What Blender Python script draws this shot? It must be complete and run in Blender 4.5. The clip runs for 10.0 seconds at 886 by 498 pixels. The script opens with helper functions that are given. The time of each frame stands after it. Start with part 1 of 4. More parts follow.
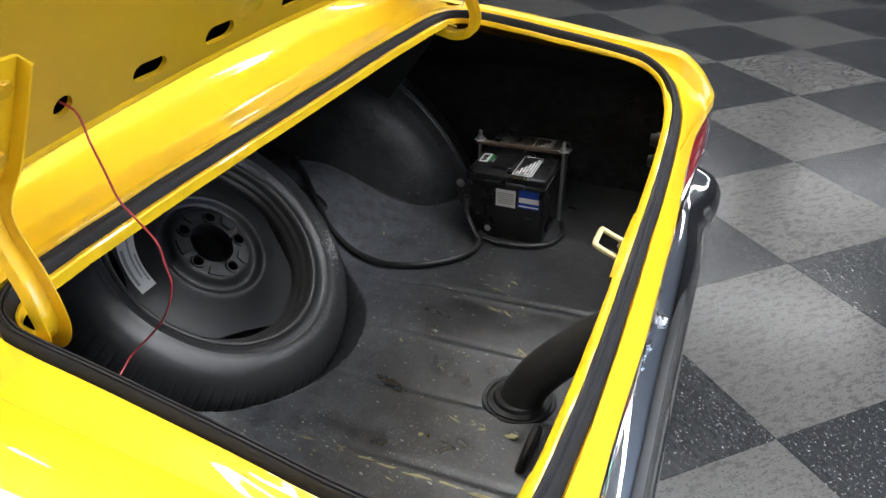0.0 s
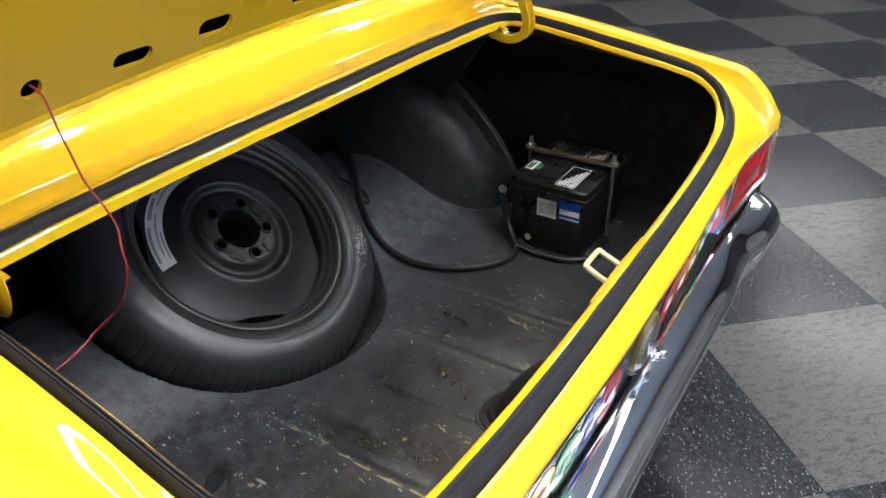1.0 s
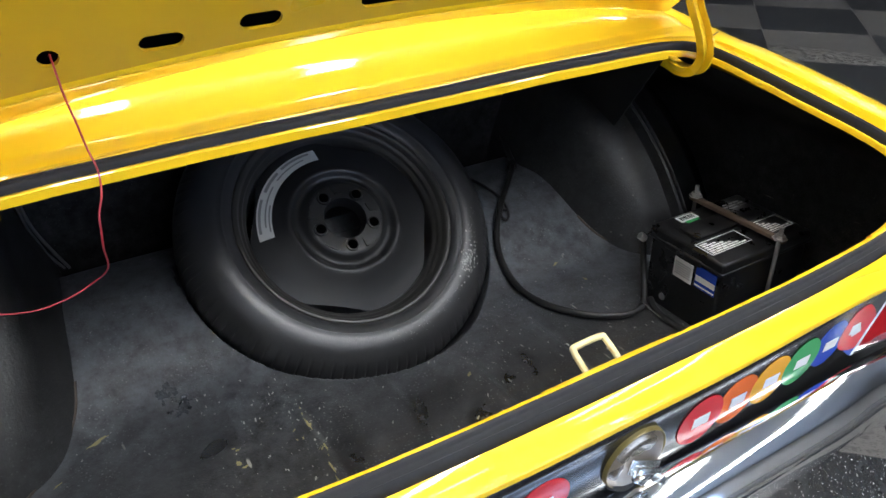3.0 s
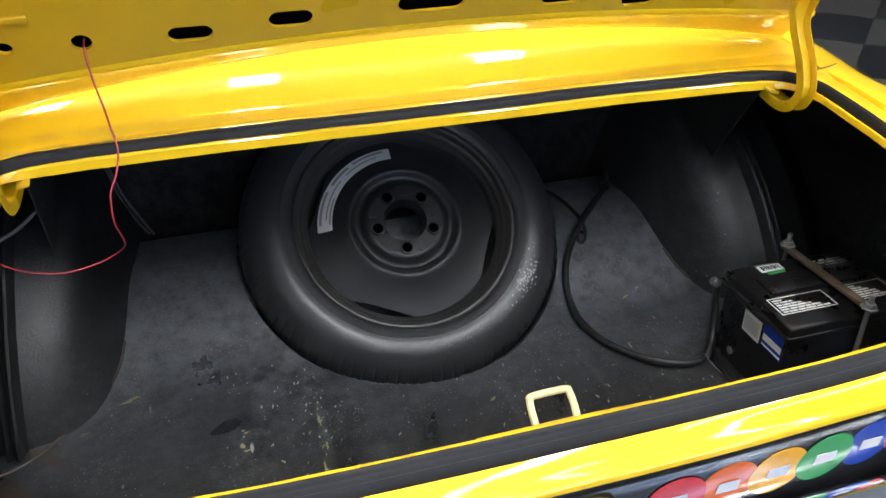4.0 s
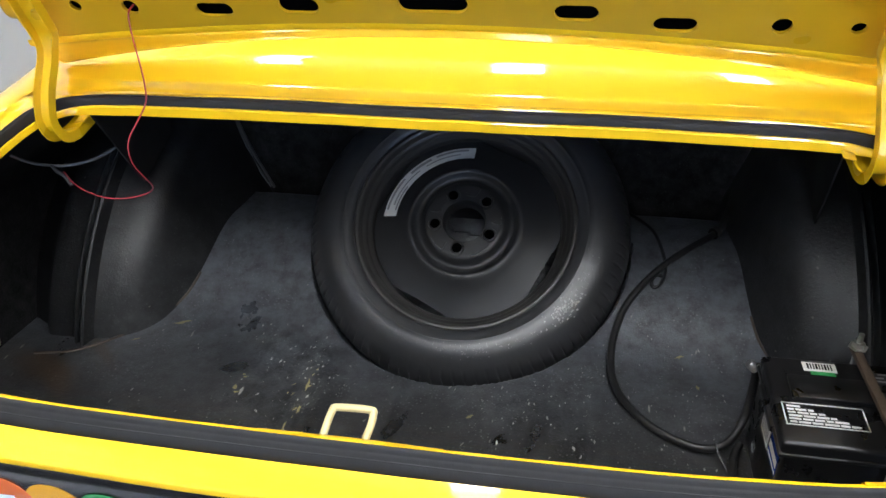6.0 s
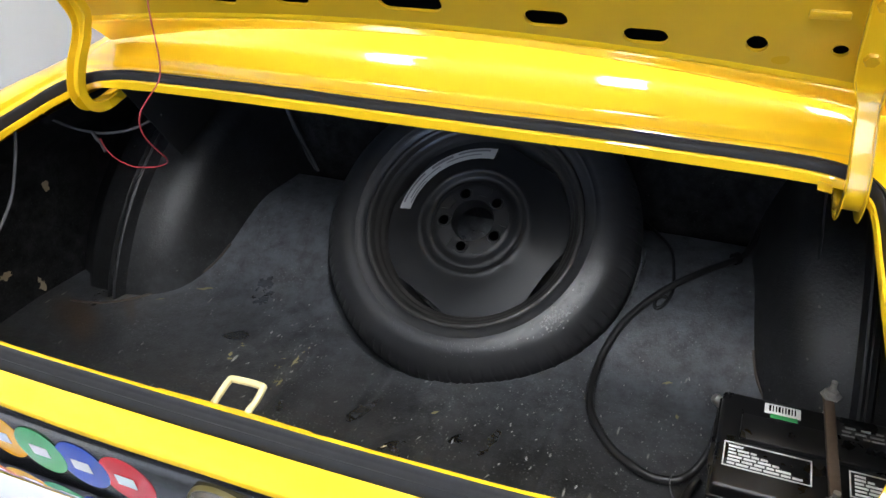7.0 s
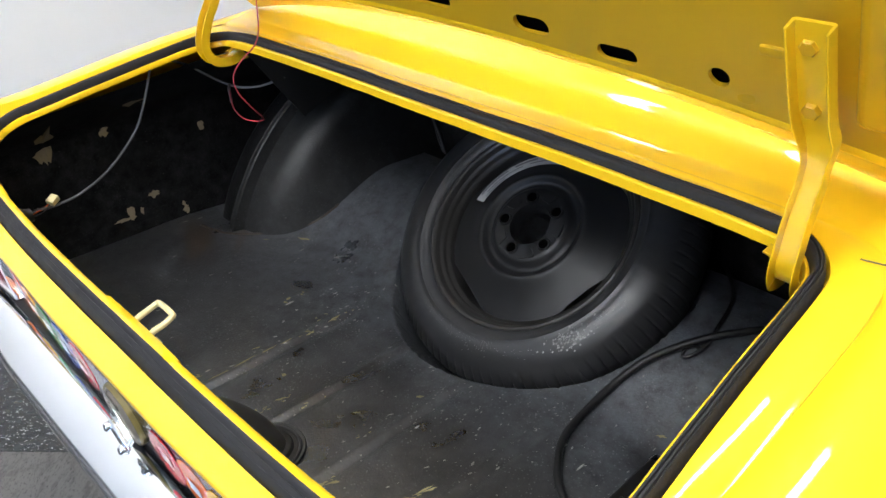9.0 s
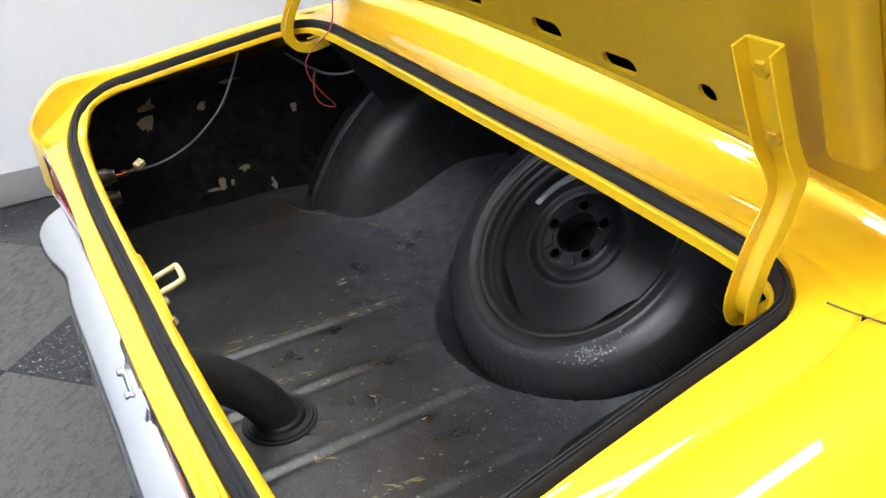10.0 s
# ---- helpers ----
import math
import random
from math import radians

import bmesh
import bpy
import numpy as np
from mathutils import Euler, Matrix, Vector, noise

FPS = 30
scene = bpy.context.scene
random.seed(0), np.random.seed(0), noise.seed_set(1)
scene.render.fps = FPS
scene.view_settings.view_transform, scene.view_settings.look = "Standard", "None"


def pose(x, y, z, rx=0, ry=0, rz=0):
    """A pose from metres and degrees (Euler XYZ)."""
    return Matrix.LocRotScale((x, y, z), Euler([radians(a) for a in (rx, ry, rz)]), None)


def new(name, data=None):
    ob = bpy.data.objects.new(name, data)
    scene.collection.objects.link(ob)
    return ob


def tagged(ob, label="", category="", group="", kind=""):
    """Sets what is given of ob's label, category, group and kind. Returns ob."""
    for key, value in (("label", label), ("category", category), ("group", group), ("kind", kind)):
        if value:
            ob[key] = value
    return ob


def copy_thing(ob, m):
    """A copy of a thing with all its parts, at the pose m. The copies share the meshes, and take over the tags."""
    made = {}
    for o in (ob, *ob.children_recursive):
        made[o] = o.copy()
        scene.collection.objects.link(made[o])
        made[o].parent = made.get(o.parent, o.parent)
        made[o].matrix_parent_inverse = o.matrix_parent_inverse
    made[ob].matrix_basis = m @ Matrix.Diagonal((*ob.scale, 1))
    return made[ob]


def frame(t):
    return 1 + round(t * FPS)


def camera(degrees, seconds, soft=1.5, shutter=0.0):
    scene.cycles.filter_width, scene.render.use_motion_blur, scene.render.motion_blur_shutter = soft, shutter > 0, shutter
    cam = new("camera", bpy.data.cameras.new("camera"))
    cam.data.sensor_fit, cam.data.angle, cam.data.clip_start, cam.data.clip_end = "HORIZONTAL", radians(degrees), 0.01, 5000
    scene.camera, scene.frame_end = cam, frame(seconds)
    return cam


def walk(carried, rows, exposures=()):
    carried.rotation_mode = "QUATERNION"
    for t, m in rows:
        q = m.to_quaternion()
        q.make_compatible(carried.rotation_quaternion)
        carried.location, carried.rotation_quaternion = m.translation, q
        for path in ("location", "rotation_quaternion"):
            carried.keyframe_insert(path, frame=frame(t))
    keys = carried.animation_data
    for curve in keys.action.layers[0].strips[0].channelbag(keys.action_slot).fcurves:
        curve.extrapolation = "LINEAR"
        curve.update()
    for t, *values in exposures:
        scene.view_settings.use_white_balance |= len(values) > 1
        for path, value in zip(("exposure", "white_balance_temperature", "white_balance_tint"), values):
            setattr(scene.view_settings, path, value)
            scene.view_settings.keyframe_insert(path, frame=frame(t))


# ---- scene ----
cam = camera(58.8, 10.0)
PATH = [
    (0.0, -1.0285, -0.6038, 1.4, 59.44, 0.24, -68.59),
    (0.5, -0.9799, -0.6877, 1.4008, 59.36, 0.33, -63.62),
    (1.0, -0.9184, -0.7674, 1.4023, 59.24, 0.26, -58.27),
    (1.5, -0.8427, -0.8405, 1.4025, 59.18, 0.36, -52.04),
    (2.0, -0.753, -0.9034, 1.4035, 59.09, 0.52, -45.49),
    (2.5, -0.6491, -0.9579, 1.402, 59.1, 0.64, -38.71),
    (4.0, -0.2889, -1.0489, 1.408, 58.82, 0.86, -16.0),
    (4.5, -0.1625, -1.0621, 1.408, 58.83, 1.09, -8.91),
    (5.0, -0.0327, -1.0658, 1.4082, 58.83, 1.29, -1.98),
    (5.5, 0.0925, -1.0641, 1.4073, 58.85, 1.41, 4.35),
    (7.0, 0.4754, -0.9899, 1.4068, 58.92, 1.62, 22.26),
    (7.5, 0.5964, -0.9414, 1.4052, 58.99, 1.7, 28.34),
    (8.0, 0.7003, -0.8851, 1.4037, 59.08, 1.84, 34.68),
    (8.5, 0.7889, -0.819, 1.4037, 59.11, 1.97, 40.75),
    (9.0, 0.8671, -0.7451, 1.4019, 59.18, 2.01, 46.66),
    (9.5, 0.9409, -0.6612, 1.4003, 59.29, 1.93, 53.11),
    (10.0, 0.9993, -0.5842, 1.3988, 59.4, 2.19, 59.43),
]
walk(cam, [(t, pose(x, y, z, rx, ry, rz)) for t, x, y, z, rx, ry, rz in PATH])

# ---- room light ----
world = bpy.data.worlds.new("room_air")
scene.world = world
world.use_nodes = True
world.node_tree.nodes["Background"].inputs[0].default_value = (0.9, 0.95, 1.0, 1)
world.node_tree.nodes["Background"].inputs[1].default_value = 0.05
LAMP_POWER = 31.5
BACK_LAMP_POWER = 11.0
FAR_LAMP_POWER = 18.0
WINDOW_POWER = 5.0


# ---- materials ----
def mat_new(name):
    m = bpy.data.materials.new(name)
    m.use_nodes = True
    return m, m.node_tree.nodes, m.node_tree.links, m.node_tree.nodes["Principled BSDF"]


def ramp(nodes, stops):
    r = nodes.new("ShaderNodeValToRGB")
    e = r.color_ramp.elements
    while len(e) < len(stops):
        e.new(0.5)
    for k, (p, c) in enumerate(stops):
        e[k].position = p
        e[k].color = (c, c, c, 1) if isinstance(c, (int, float)) else (*c, 1)
    return r


def coords(nodes, links, scale=(1, 1, 1)):
    tc = nodes.new("ShaderNodeTexCoord")
    mp = nodes.new("ShaderNodeMapping")
    mp.inputs["Scale"].default_value = scale
    links.new(tc.outputs["Object"], mp.inputs[0])
    return mp.outputs[0]


def noise_tex(nodes, links, vec, scale, detail=4, rough=0.6):
    n = nodes.new("ShaderNodeTexNoise")
    n.inputs["Scale"].default_value = scale
    n.inputs["Detail"].default_value = detail
    n.inputs["Roughness"].default_value = rough
    links.new(vec, n.inputs["Vector"])
    return n.outputs[0]


def mix_col(nodes, links, fac, a, b):
    m = nodes.new("ShaderNodeMix")
    m.data_type = "RGBA"
    if isinstance(fac, (int, float)):
        m.inputs[0].default_value = fac
    else:
        links.new(fac, m.inputs[0])
    for socket, v in ((m.inputs[6], a), (m.inputs[7], b)):
        if isinstance(v, tuple):
            socket.default_value = (*v, 1)
        else:
            links.new(v, socket)
    return m.outputs[2]


def bump_from(nodes, links, p, height, strength, distance):
    b = nodes.new("ShaderNodeBump")
    b.inputs["Strength"].default_value = strength
    b.inputs["Distance"].default_value = distance
    links.new(height, b.inputs["Height"])
    links.new(b.outputs[0], p.inputs["Normal"])
    return b


def simple(name, col, rough=0.5, metal=0.0, var=0.15, scale=40.0, bump=0.0, coat=0.0, spec=0.5, rvar=0.1):
    """A surface with two scales of tone and roughness."""
    m, nodes, links, p = mat_new(name)
    v = coords(nodes, links)
    a = noise_tex(nodes, links, v, scale, 5)
    b = noise_tex(nodes, links, v, scale * 0.12, 3)
    dark = tuple(c * (1 - var) for c in col)
    lite = tuple(min(1, c * (1 + var)) for c in col)
    c1 = mix_col(nodes, links, a, dark, lite)
    c2 = mix_col(nodes, links, b, dark, lite)
    links.new(mix_col(nodes, links, 0.5, c1, c2), p.inputs["Base Color"])
    r = ramp(nodes, [(0.3, max(0.02, rough - rvar)), (0.7, min(1, rough + rvar))])
    links.new(b, r.inputs[0])
    links.new(r.outputs[0], p.inputs["Roughness"])
    p.inputs["Metallic"].default_value = metal
    p.inputs["Coat Weight"].default_value = coat
    p.inputs["Coat Roughness"].default_value = 0.06
    p.inputs["Specular IOR Level"].default_value = spec
    if bump:
        bump_from(nodes, links, p, a, bump, 0.002)
    return m


def undercoat(name, base=(0.023, 0.0235, 0.025), chips=1.0, dull=0.0, dusty=0.0, stains=(), spec=1.0, patchy=0.3):
    """Black brushed undercoating: cloudy dust, stipple, pale specks and fine scratches."""
    m, nodes, links, p = mat_new(name)
    v = coords(nodes, links)
    fine = noise_tex(nodes, links, v, 240, 4)
    mid = noise_tex(nodes, links, v, 34, 8, 0.7)
    big = noise_tex(nodes, links, v, 6.0, 7, 0.62)
    r0 = ramp(nodes, [(0.34, tuple(c * 0.62 for c in base)), (0.50, base), (0.66, tuple(c * 1.5 for c in base))])
    links.new(big, r0.inputs[0])
    r1 = ramp(nodes, [(0.35, 0.42), (0.65, 1.75)])
    links.new(mid, r1.inputs[0])
    mulc = nodes.new("ShaderNodeMix")
    mulc.data_type, mulc.blend_type = "RGBA", "MULTIPLY"
    mulc.inputs[0].default_value = 1.0
    links.new(r0.outputs[0], mulc.inputs[6])
    links.new(r1.outputs[0], mulc.inputs[7])
    c = mulc.outputs[2]
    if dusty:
        # pale dust; the bluish light of the deep end is painted into it
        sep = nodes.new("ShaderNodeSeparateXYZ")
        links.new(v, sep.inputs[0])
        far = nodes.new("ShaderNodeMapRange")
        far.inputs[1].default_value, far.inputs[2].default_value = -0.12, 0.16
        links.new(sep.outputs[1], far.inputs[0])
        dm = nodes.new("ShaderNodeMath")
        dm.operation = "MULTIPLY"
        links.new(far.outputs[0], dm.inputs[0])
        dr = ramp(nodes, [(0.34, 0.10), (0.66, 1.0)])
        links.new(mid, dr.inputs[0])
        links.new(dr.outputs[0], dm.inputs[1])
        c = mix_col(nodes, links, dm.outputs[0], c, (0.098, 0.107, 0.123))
    # oily, glossier patches drawn out along the ribs
    patch_v = coords(nodes, links, (1.0, 0.42, 1.0))
    patch = ramp(nodes, [(0.42, 0.0), (0.78, 1.0)])
    links.new(noise_tex(nodes, links, patch_v, 13, 6, 0.62), patch.inputs[0])
    pk = nodes.new("ShaderNodeMath")
    pk.operation = "MULTIPLY"
    pk.inputs[1].default_value = patchy
    links.new(patch.outputs[0], pk.inputs[0])
    c = mix_col(nodes, links, pk.outputs[0], c, tuple(b * 0.42 for b in base))

    # oil and rust stains: (x, y, half length, half width, turn, rusty)
    worn = noise_tex(nodes, links, v, 38, 5, 0.65)
    for sx, sy, rx, ry, turn, rusty in stains:
        mp = nodes.new("ShaderNodeMapping")
        mp.vector_type = "TEXTURE"
        mp.inputs["Location"].default_value = (sx, sy, .486)
        mp.inputs["Rotation"].default_value = (0, 0, turn)
        mp.inputs["Scale"].default_value = (rx * 1.5, ry * 1.5, .5)
        links.new(v, mp.inputs[0])
        g = nodes.new("ShaderNodeTexGradient")
        g.gradient_type = "SPHERICAL"
        links.new(mp.outputs[0], g.inputs[0])
        sm = nodes.new("ShaderNodeMath")
        sm.operation = "MULTIPLY_ADD"
        sm.inputs[1].default_value = 0.55
        links.new(worn, sm.inputs[0])
        links.new(g.outputs["Fac"], sm.inputs[2])
        sr = ramp(nodes, [(0.40, 0.0), (0.90, 0.70 if rusty else 0.55)])
        links.new(sm.outputs[0], sr.inputs[0])
        mx = nodes.new("ShaderNodeMath")
        mx.operation = "MAXIMUM"
        links.new(pk.outputs[0], mx.inputs[0])
        links.new(sr.outputs[0], mx.inputs[1])
        c = mix_col(nodes, links, sr.outputs[0], c, (0.046, 0.030, 0.019) if rusty else tuple(b * 0.42 for b in base))
        pk = pk if rusty else mx

    def speckle(c, scale, t0, t1, n_scale, w0, w1, col, stretch):
        mp = coords(nodes, links, stretch)
        nz = nodes.new("ShaderNodeTexNoise")
        nz.inputs["Scale"].default_value = scale * 0.8
        links.new(mp, nz.inputs["Vector"])
        wob = nodes.new("ShaderNodeMix")
        wob.data_type = "VECTOR"
        wob.inputs[0].default_value = 0.6 / scale
        links.new(mp, wob.inputs[4])
        links.new(nz.outputs[1], wob.inputs[5])
        vo = nodes.new("ShaderNodeTexVoronoi")
        vo.inputs["Scale"].default_value = scale
        links.new(wob.outputs[1], vo.inputs["Vector"])
        sp = ramp(nodes, [(t0, 1.0), (t1, 0.0)])
        links.new(vo.outputs["Distance"], sp.inputs[0])
        wh = ramp(nodes, [(w0, 0.0), (w1, 1.0)])
        links.new(noise_tex(nodes, links, v, n_scale, 4, 0.7), wh.inputs[0])
        k = nodes.new("ShaderNodeMath")
        k.operation = "MULTIPLY"
        links.new(sp.outputs[0], k.inputs[0])
        links.new(wh.outputs[0], k.inputs[1])
        k2 = nodes.new("ShaderNodeMath")
        k2.operation = "MULTIPLY"
        k2.inputs[1].default_value = chips
        links.new(k.outputs[0], k2.inputs[0])
        return mix_col(nodes, links, k2.outputs[0], c, col)

    c = speckle(c, 150, 0.12, 0.27, 11, 0.42, 0.74, (0.22, 0.225, 0.23), (1, 1, 1))
    c = speckle(c, 70, 0.04, 0.09, 8, 0.46, 0.62, (0.40, 0.40, 0.37), (1.0, 0.6, 1.0))
    c = speckle(c, 34, 0.045, 0.075, 6, 0.46, 0.58, (0.36, 0.35, 0.30), (1.0, 0.22, 1.0))
    links.new(c, p.inputs["Base Color"])
    rr = ramp(nodes, [(0.3, 0.27 + dull), (0.7, 0.42 + dull)])
    links.new(big, rr.inputs[0])
    rm = nodes.new("ShaderNodeMix")
    rm.inputs[3].default_value = 0.22
    links.new(pk.outputs[0], rm.inputs[0])
    links.new(rr.outputs[0], rm.inputs[2])
    links.new(rm.outputs[0], p.inputs["Roughness"])
    p.inputs["Specular IOR Level"].default_value = spec
    add = nodes.new("ShaderNodeMath")
    add.operation = "ADD"
    links.new(fine, add.inputs[0])
    links.new(mid, add.inputs[1])
    bump_from(nodes, links, p, add.outputs[0], 0.38, 0.0022)
    return m


def paint_yellow(name):
    m, nodes, links, p = mat_new(name)
    v = coords(nodes, links)
    big = noise_tex(nodes, links, v, 2.0, 3)
    fine = noise_tex(nodes, links, v, 700, 2)
    links.new(mix_col(nodes, links, big, (0.86, 0.522, 0.010), (0.90, 0.557, 0.014)), p.inputs["Base Color"])
    p.inputs["Roughness"].default_value = 0.42
    p.inputs["Specular IOR Level"].default_value = 0.2
    p.inputs["Coat Weight"].default_value = 1.0
    p.inputs["Coat IOR"].default_value = 1.65
    p.inputs["Coat Roughness"].default_value = 0.045
    bump_from(nodes, links, p, fine, 0.03, 0.0005)
    return m


def tile_mat(name, dark):
    """Vinyl composition tile: flecks drawn along one way, waxed."""
    m, nodes, links, p = mat_new(name)
    tc = nodes.new("ShaderNodeTexCoord")
    oi = nodes.new("ShaderNodeObjectInfo")
    ofs = nodes.new("ShaderNodeVectorMath")
    ofs.operation = "SCALE"
    ofs.inputs[0].default_value = (37.0, 19.0, 7.0)
    links.new(oi.outputs["Random"], ofs.inputs["Scale"])
    add = nodes.new("ShaderNodeVectorMath")
    links.new(tc.outputs["Object"], add.inputs[0])
    links.new(ofs.outputs[0], add.inputs[1])
    mp = nodes.new("ShaderNodeMapping")
    mp.inputs["Scale"].default_value = (1.0, 2.4, 1.0)
    links.new(add.outputs[0], mp.inputs[0])
    v = mp.outputs[0]
    wide = noise_tex(nodes, links, v, 26, 5, 0.7)
    small = noise_tex(nodes, links, v, 105, 2, 0.6)
    a = ramp(nodes, [(0.50, 0.0), (0.60, 1.0)])
    links.new(wide, a.inputs[0])
    b = ramp(nodes, [(0.57, 0.0), (0.65, 1.0)])
    links.new(small, b.inputs[0])
    if dark:
        c = mix_col(nodes, links, a.outputs[0], (0.016, 0.017, 0.019), (0.026, 0.027, 0.029))
        b2 = ramp(nodes, [(0.655, 0.0), (0.685, 1.0)])
        links.new(small, b2.inputs[0])
        c = mix_col(nodes, links, b2.outputs[0], c, (0.42, 0.42, 0.42))
    else:
        c = mix_col(nodes, links, a.outputs[0], (0.100, 0.096, 0.091), (0.066, 0.063, 0.060))
        c = mix_col(nodes, links, b.outputs[0], c, (0.038, 0.036, 0.035))
    tone = nodes.new("ShaderNodeHueSaturation")
    rv = ramp(nodes, [(0.0, 0.88), (1.0, 1.1)])
    links.new(oi.outputs["Random"], rv.inputs[0])
    links.new(rv.outputs[0], tone.inputs["Value"])
    links.new(c, tone.inputs["Color"])
    links.new(tone.outputs[0], p.inputs["Base Color"])
    p.inputs["Roughness"].default_value = 0.20
    wave = noise_tex(nodes, links, v, 5, 2)
    bump_from(nodes, links, p, wave, 0.05, 0.004)
    return m


M_YELLOW = paint_yellow("yellow_paint")
# body yellow toned down: shade of the lid's inner side is in the colour
M_LIDIN = simple("yellow_paint_shaded", (0.58, 0.340, 0.010), 0.34, 0, 0.06, 30, 0.02, 0.5)
M_HINGE = simple("yellow_hinge_paint", (0.76, 0.475, 0.010), 0.32, 0, 0.06, 30, 0.02, 0.9)
STAINS = [(-.492, .080, .026, .018, .4), (-.186, -.120, .080, .030, 1.35), (-.170, -.262, .065, .026, 1.1), (.022, -.205, .090, .030, 1.0), (-.060, -.126, .055, .018, 1.1),
          (-.377, -.022, .034, .020, .2), (.115, -.150, .065, .020, 1.2), (-.163, -.300, .040, .020, .8), (.03, -.31, .055, .024, 1.2), (.17, -.12, .055, .016, 1.3)]
RUST = [(.735, -.078, .075, .032, .25), (.655, -.012, .060, .011, .75), (.69, -.105, .05, .02, .8)]
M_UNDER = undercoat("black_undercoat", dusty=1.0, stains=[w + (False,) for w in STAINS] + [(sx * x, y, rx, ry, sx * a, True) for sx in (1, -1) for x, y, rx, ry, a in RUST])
M_ARCH = undercoat("black_arch_paint", (0.012, 0.0125, 0.0135), 0.3, 0.13, spec=0.58, patchy=0.35)
M_WELL = undercoat("black_inner_paint", (0.012, 0.012, 0.0125), 0.15, 0.2, spec=0.12, patchy=0.1)
M_SEAL = simple("seal_rubber", (0.017, 0.0165, 0.0175), 0.7, 0, 0.3, 120, 0.2, 0, 0.3)
M_TYRE = simple("tyre_rubber", (0.027, 0.0275, 0.0295), 0.33, 0, 0.3, 90, 0.14, 0, 0.7, 0.03)
M_RIMDUST = simple("dusty_rim_enamel", (0.030, 0.0285, 0.027), 0.30, 0, 0.25, 50, 0.02, 0, 0.6, 0.02)
M_RIM = simple("black_wheel_enamel", (0.0165, 0.017, 0.0185), 0.38, 0, 0.3, 60, 0.0, 0, 0.42, 0.03)
M_CHROME = simple("chrome", (0.88, 0.90, 0.92), 0.05, 1, 0.05, 12, 0.0, 0, 0.5, 0.03)
M_TAIL = simple("black_panel_paint", (0.010, 0.010, 0.011), 0.20, 0, 0.2, 30, 0, 0.15, 0.4, 0.04)
M_RED = simple("red_lens", (0.35, 0.006, 0.01), 0.12, 0, 0.2, 60, 0, 0.5)
M_BATT = simple("battery_plastic", (0.007, 0.007, 0.0075), 0.32, 0, 0.2, 200, 0.05)
M_ZINC = simple("bright_zinc", (0.78, 0.82, 0.84), 0.22, 1, 0.1, 60, 0.0, 0, 0.5, 0.05)
M_STEEL = simple("zinc_steel", (0.42, 0.41, 0.39), 0.38, 0.9, 0.3, 90, 0.1)
M_RUST = simple("rusty_steel", (0.12, 0.085, 0.06), 0.6, 0.5, 0.5, 120, 0.3)
M_CABLE = simple("cable_rubber", (0.010, 0.010, 0.0105), 0.42, 0, 0.2, 60)
M_HOSE = simple("dusty_hose_rubber", (0.030, 0.029, 0.0275), 0.5, 0, 0.4, 40, 0.05, 0, 0.4)
M_REDWIRE = simple("red_wire", (0.36, 0.03, 0.04), 0.45)
M_GREYWIRE = simple("grey_wire", (0.075, 0.075, 0.077), 0.5, 0, 0.4)
M_CREAM = simple("cream_painted_steel", (0.62, 0.53, 0.27), 0.45, 0.1, 0.2, 150, 0.1)
M_WHITE = simple("white_paper", (0.62, 0.62, 0.60), 0.5, 0, 0.1, 40)
M_GREYPAPER = simple("grey_print", (0.25, 0.25, 0.25), 0.5)
M_BLUE = simple("blue_print", (0.02, 0.06, 0.35), 0.15)
M_GREEN = simple("green_print", (0.05, 0.32, 0.10), 0.15)
M_ORANGE = simple("orange_print", (0.72, 0.13, 0.02), 0.15)
M_AMBER = simple("amber_print", (0.78, 0.36, 0.02), 0.15)
M_REDP = simple("red_print", (0.58, 0.02, 0.03), 0.15)
M_BARE = simple("bare_primer_patch", (0.34, 0.28, 0.18), 0.7, 0, 0.3, 150, 0.2)
M_YCHIP = simple("old_yellow_chip", (0.30, 0.265, 0.13), 0.6, 0, 0.5, 300, 0.2)
M_FLECK = simple("pale_fleck", (0.34, 0.335, 0.31), 0.6, 0, 0.5, 300, 0.2)
M_FARWALL = simple("grey_wall_paint", (0.07, 0.07, 0.075), 0.6, 0, 0.05, 20, 0.03)
M_WALL = simple("white_wall_paint", (0.68, 0.68, 0.68), 0.6, 0, 0.02, 30, 0.03)
M_BASE = simple("grey_base_vinyl", (0.24, 0.23, 0.225), 0.4, 0, 0.05, 30)
M_CEIL = simple("ceiling_white", (0.55, 0.56, 0.57), 0.8, 0, 0.05, 30)
M_DARK = tile_mat("dark_tile", True)
M_LIGHT = tile_mat("light_tile", False)
M_SCUFF = simple("chalky_scuff", (0.30, 0.30, 0.29), 0.7)
M_RUSTCAP = simple("bronzed_steel", (0.34, 0.29, 0.23), 0.32, 0.8, 0.4, 70, 0.1)
M_SEAMS = simple("rusty_seam", (0.070, 0.055, 0.042), 0.6, 0, 0.6, 90, 0.3)
M_BRACKET = simple("dull_black_steel", (0.016, 0.016, 0.016), 0.55, 0, 0.5, 40, 0.1, 0, 0.3)
M_BRASS = simple("dirty_yellow_paint", (0.15, 0.115, 0.03), 0.4, 0.2, 0.5, 60, 0.1)
# flat black: painted shade inside holes, and the bar code ink
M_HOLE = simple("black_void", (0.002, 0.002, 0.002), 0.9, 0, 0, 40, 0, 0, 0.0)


def glow(name, strength, col=(0.96, 0.98, 1.0)):
    m, nodes, links, p = mat_new(name)
    p.inputs["Base Color"].default_value = (0.9, 0.9, 0.9, 1)
    p.inputs["Emission Color"].default_value = (*col, 1)
    p.inputs["Emission Strength"].default_value = strength
    return m



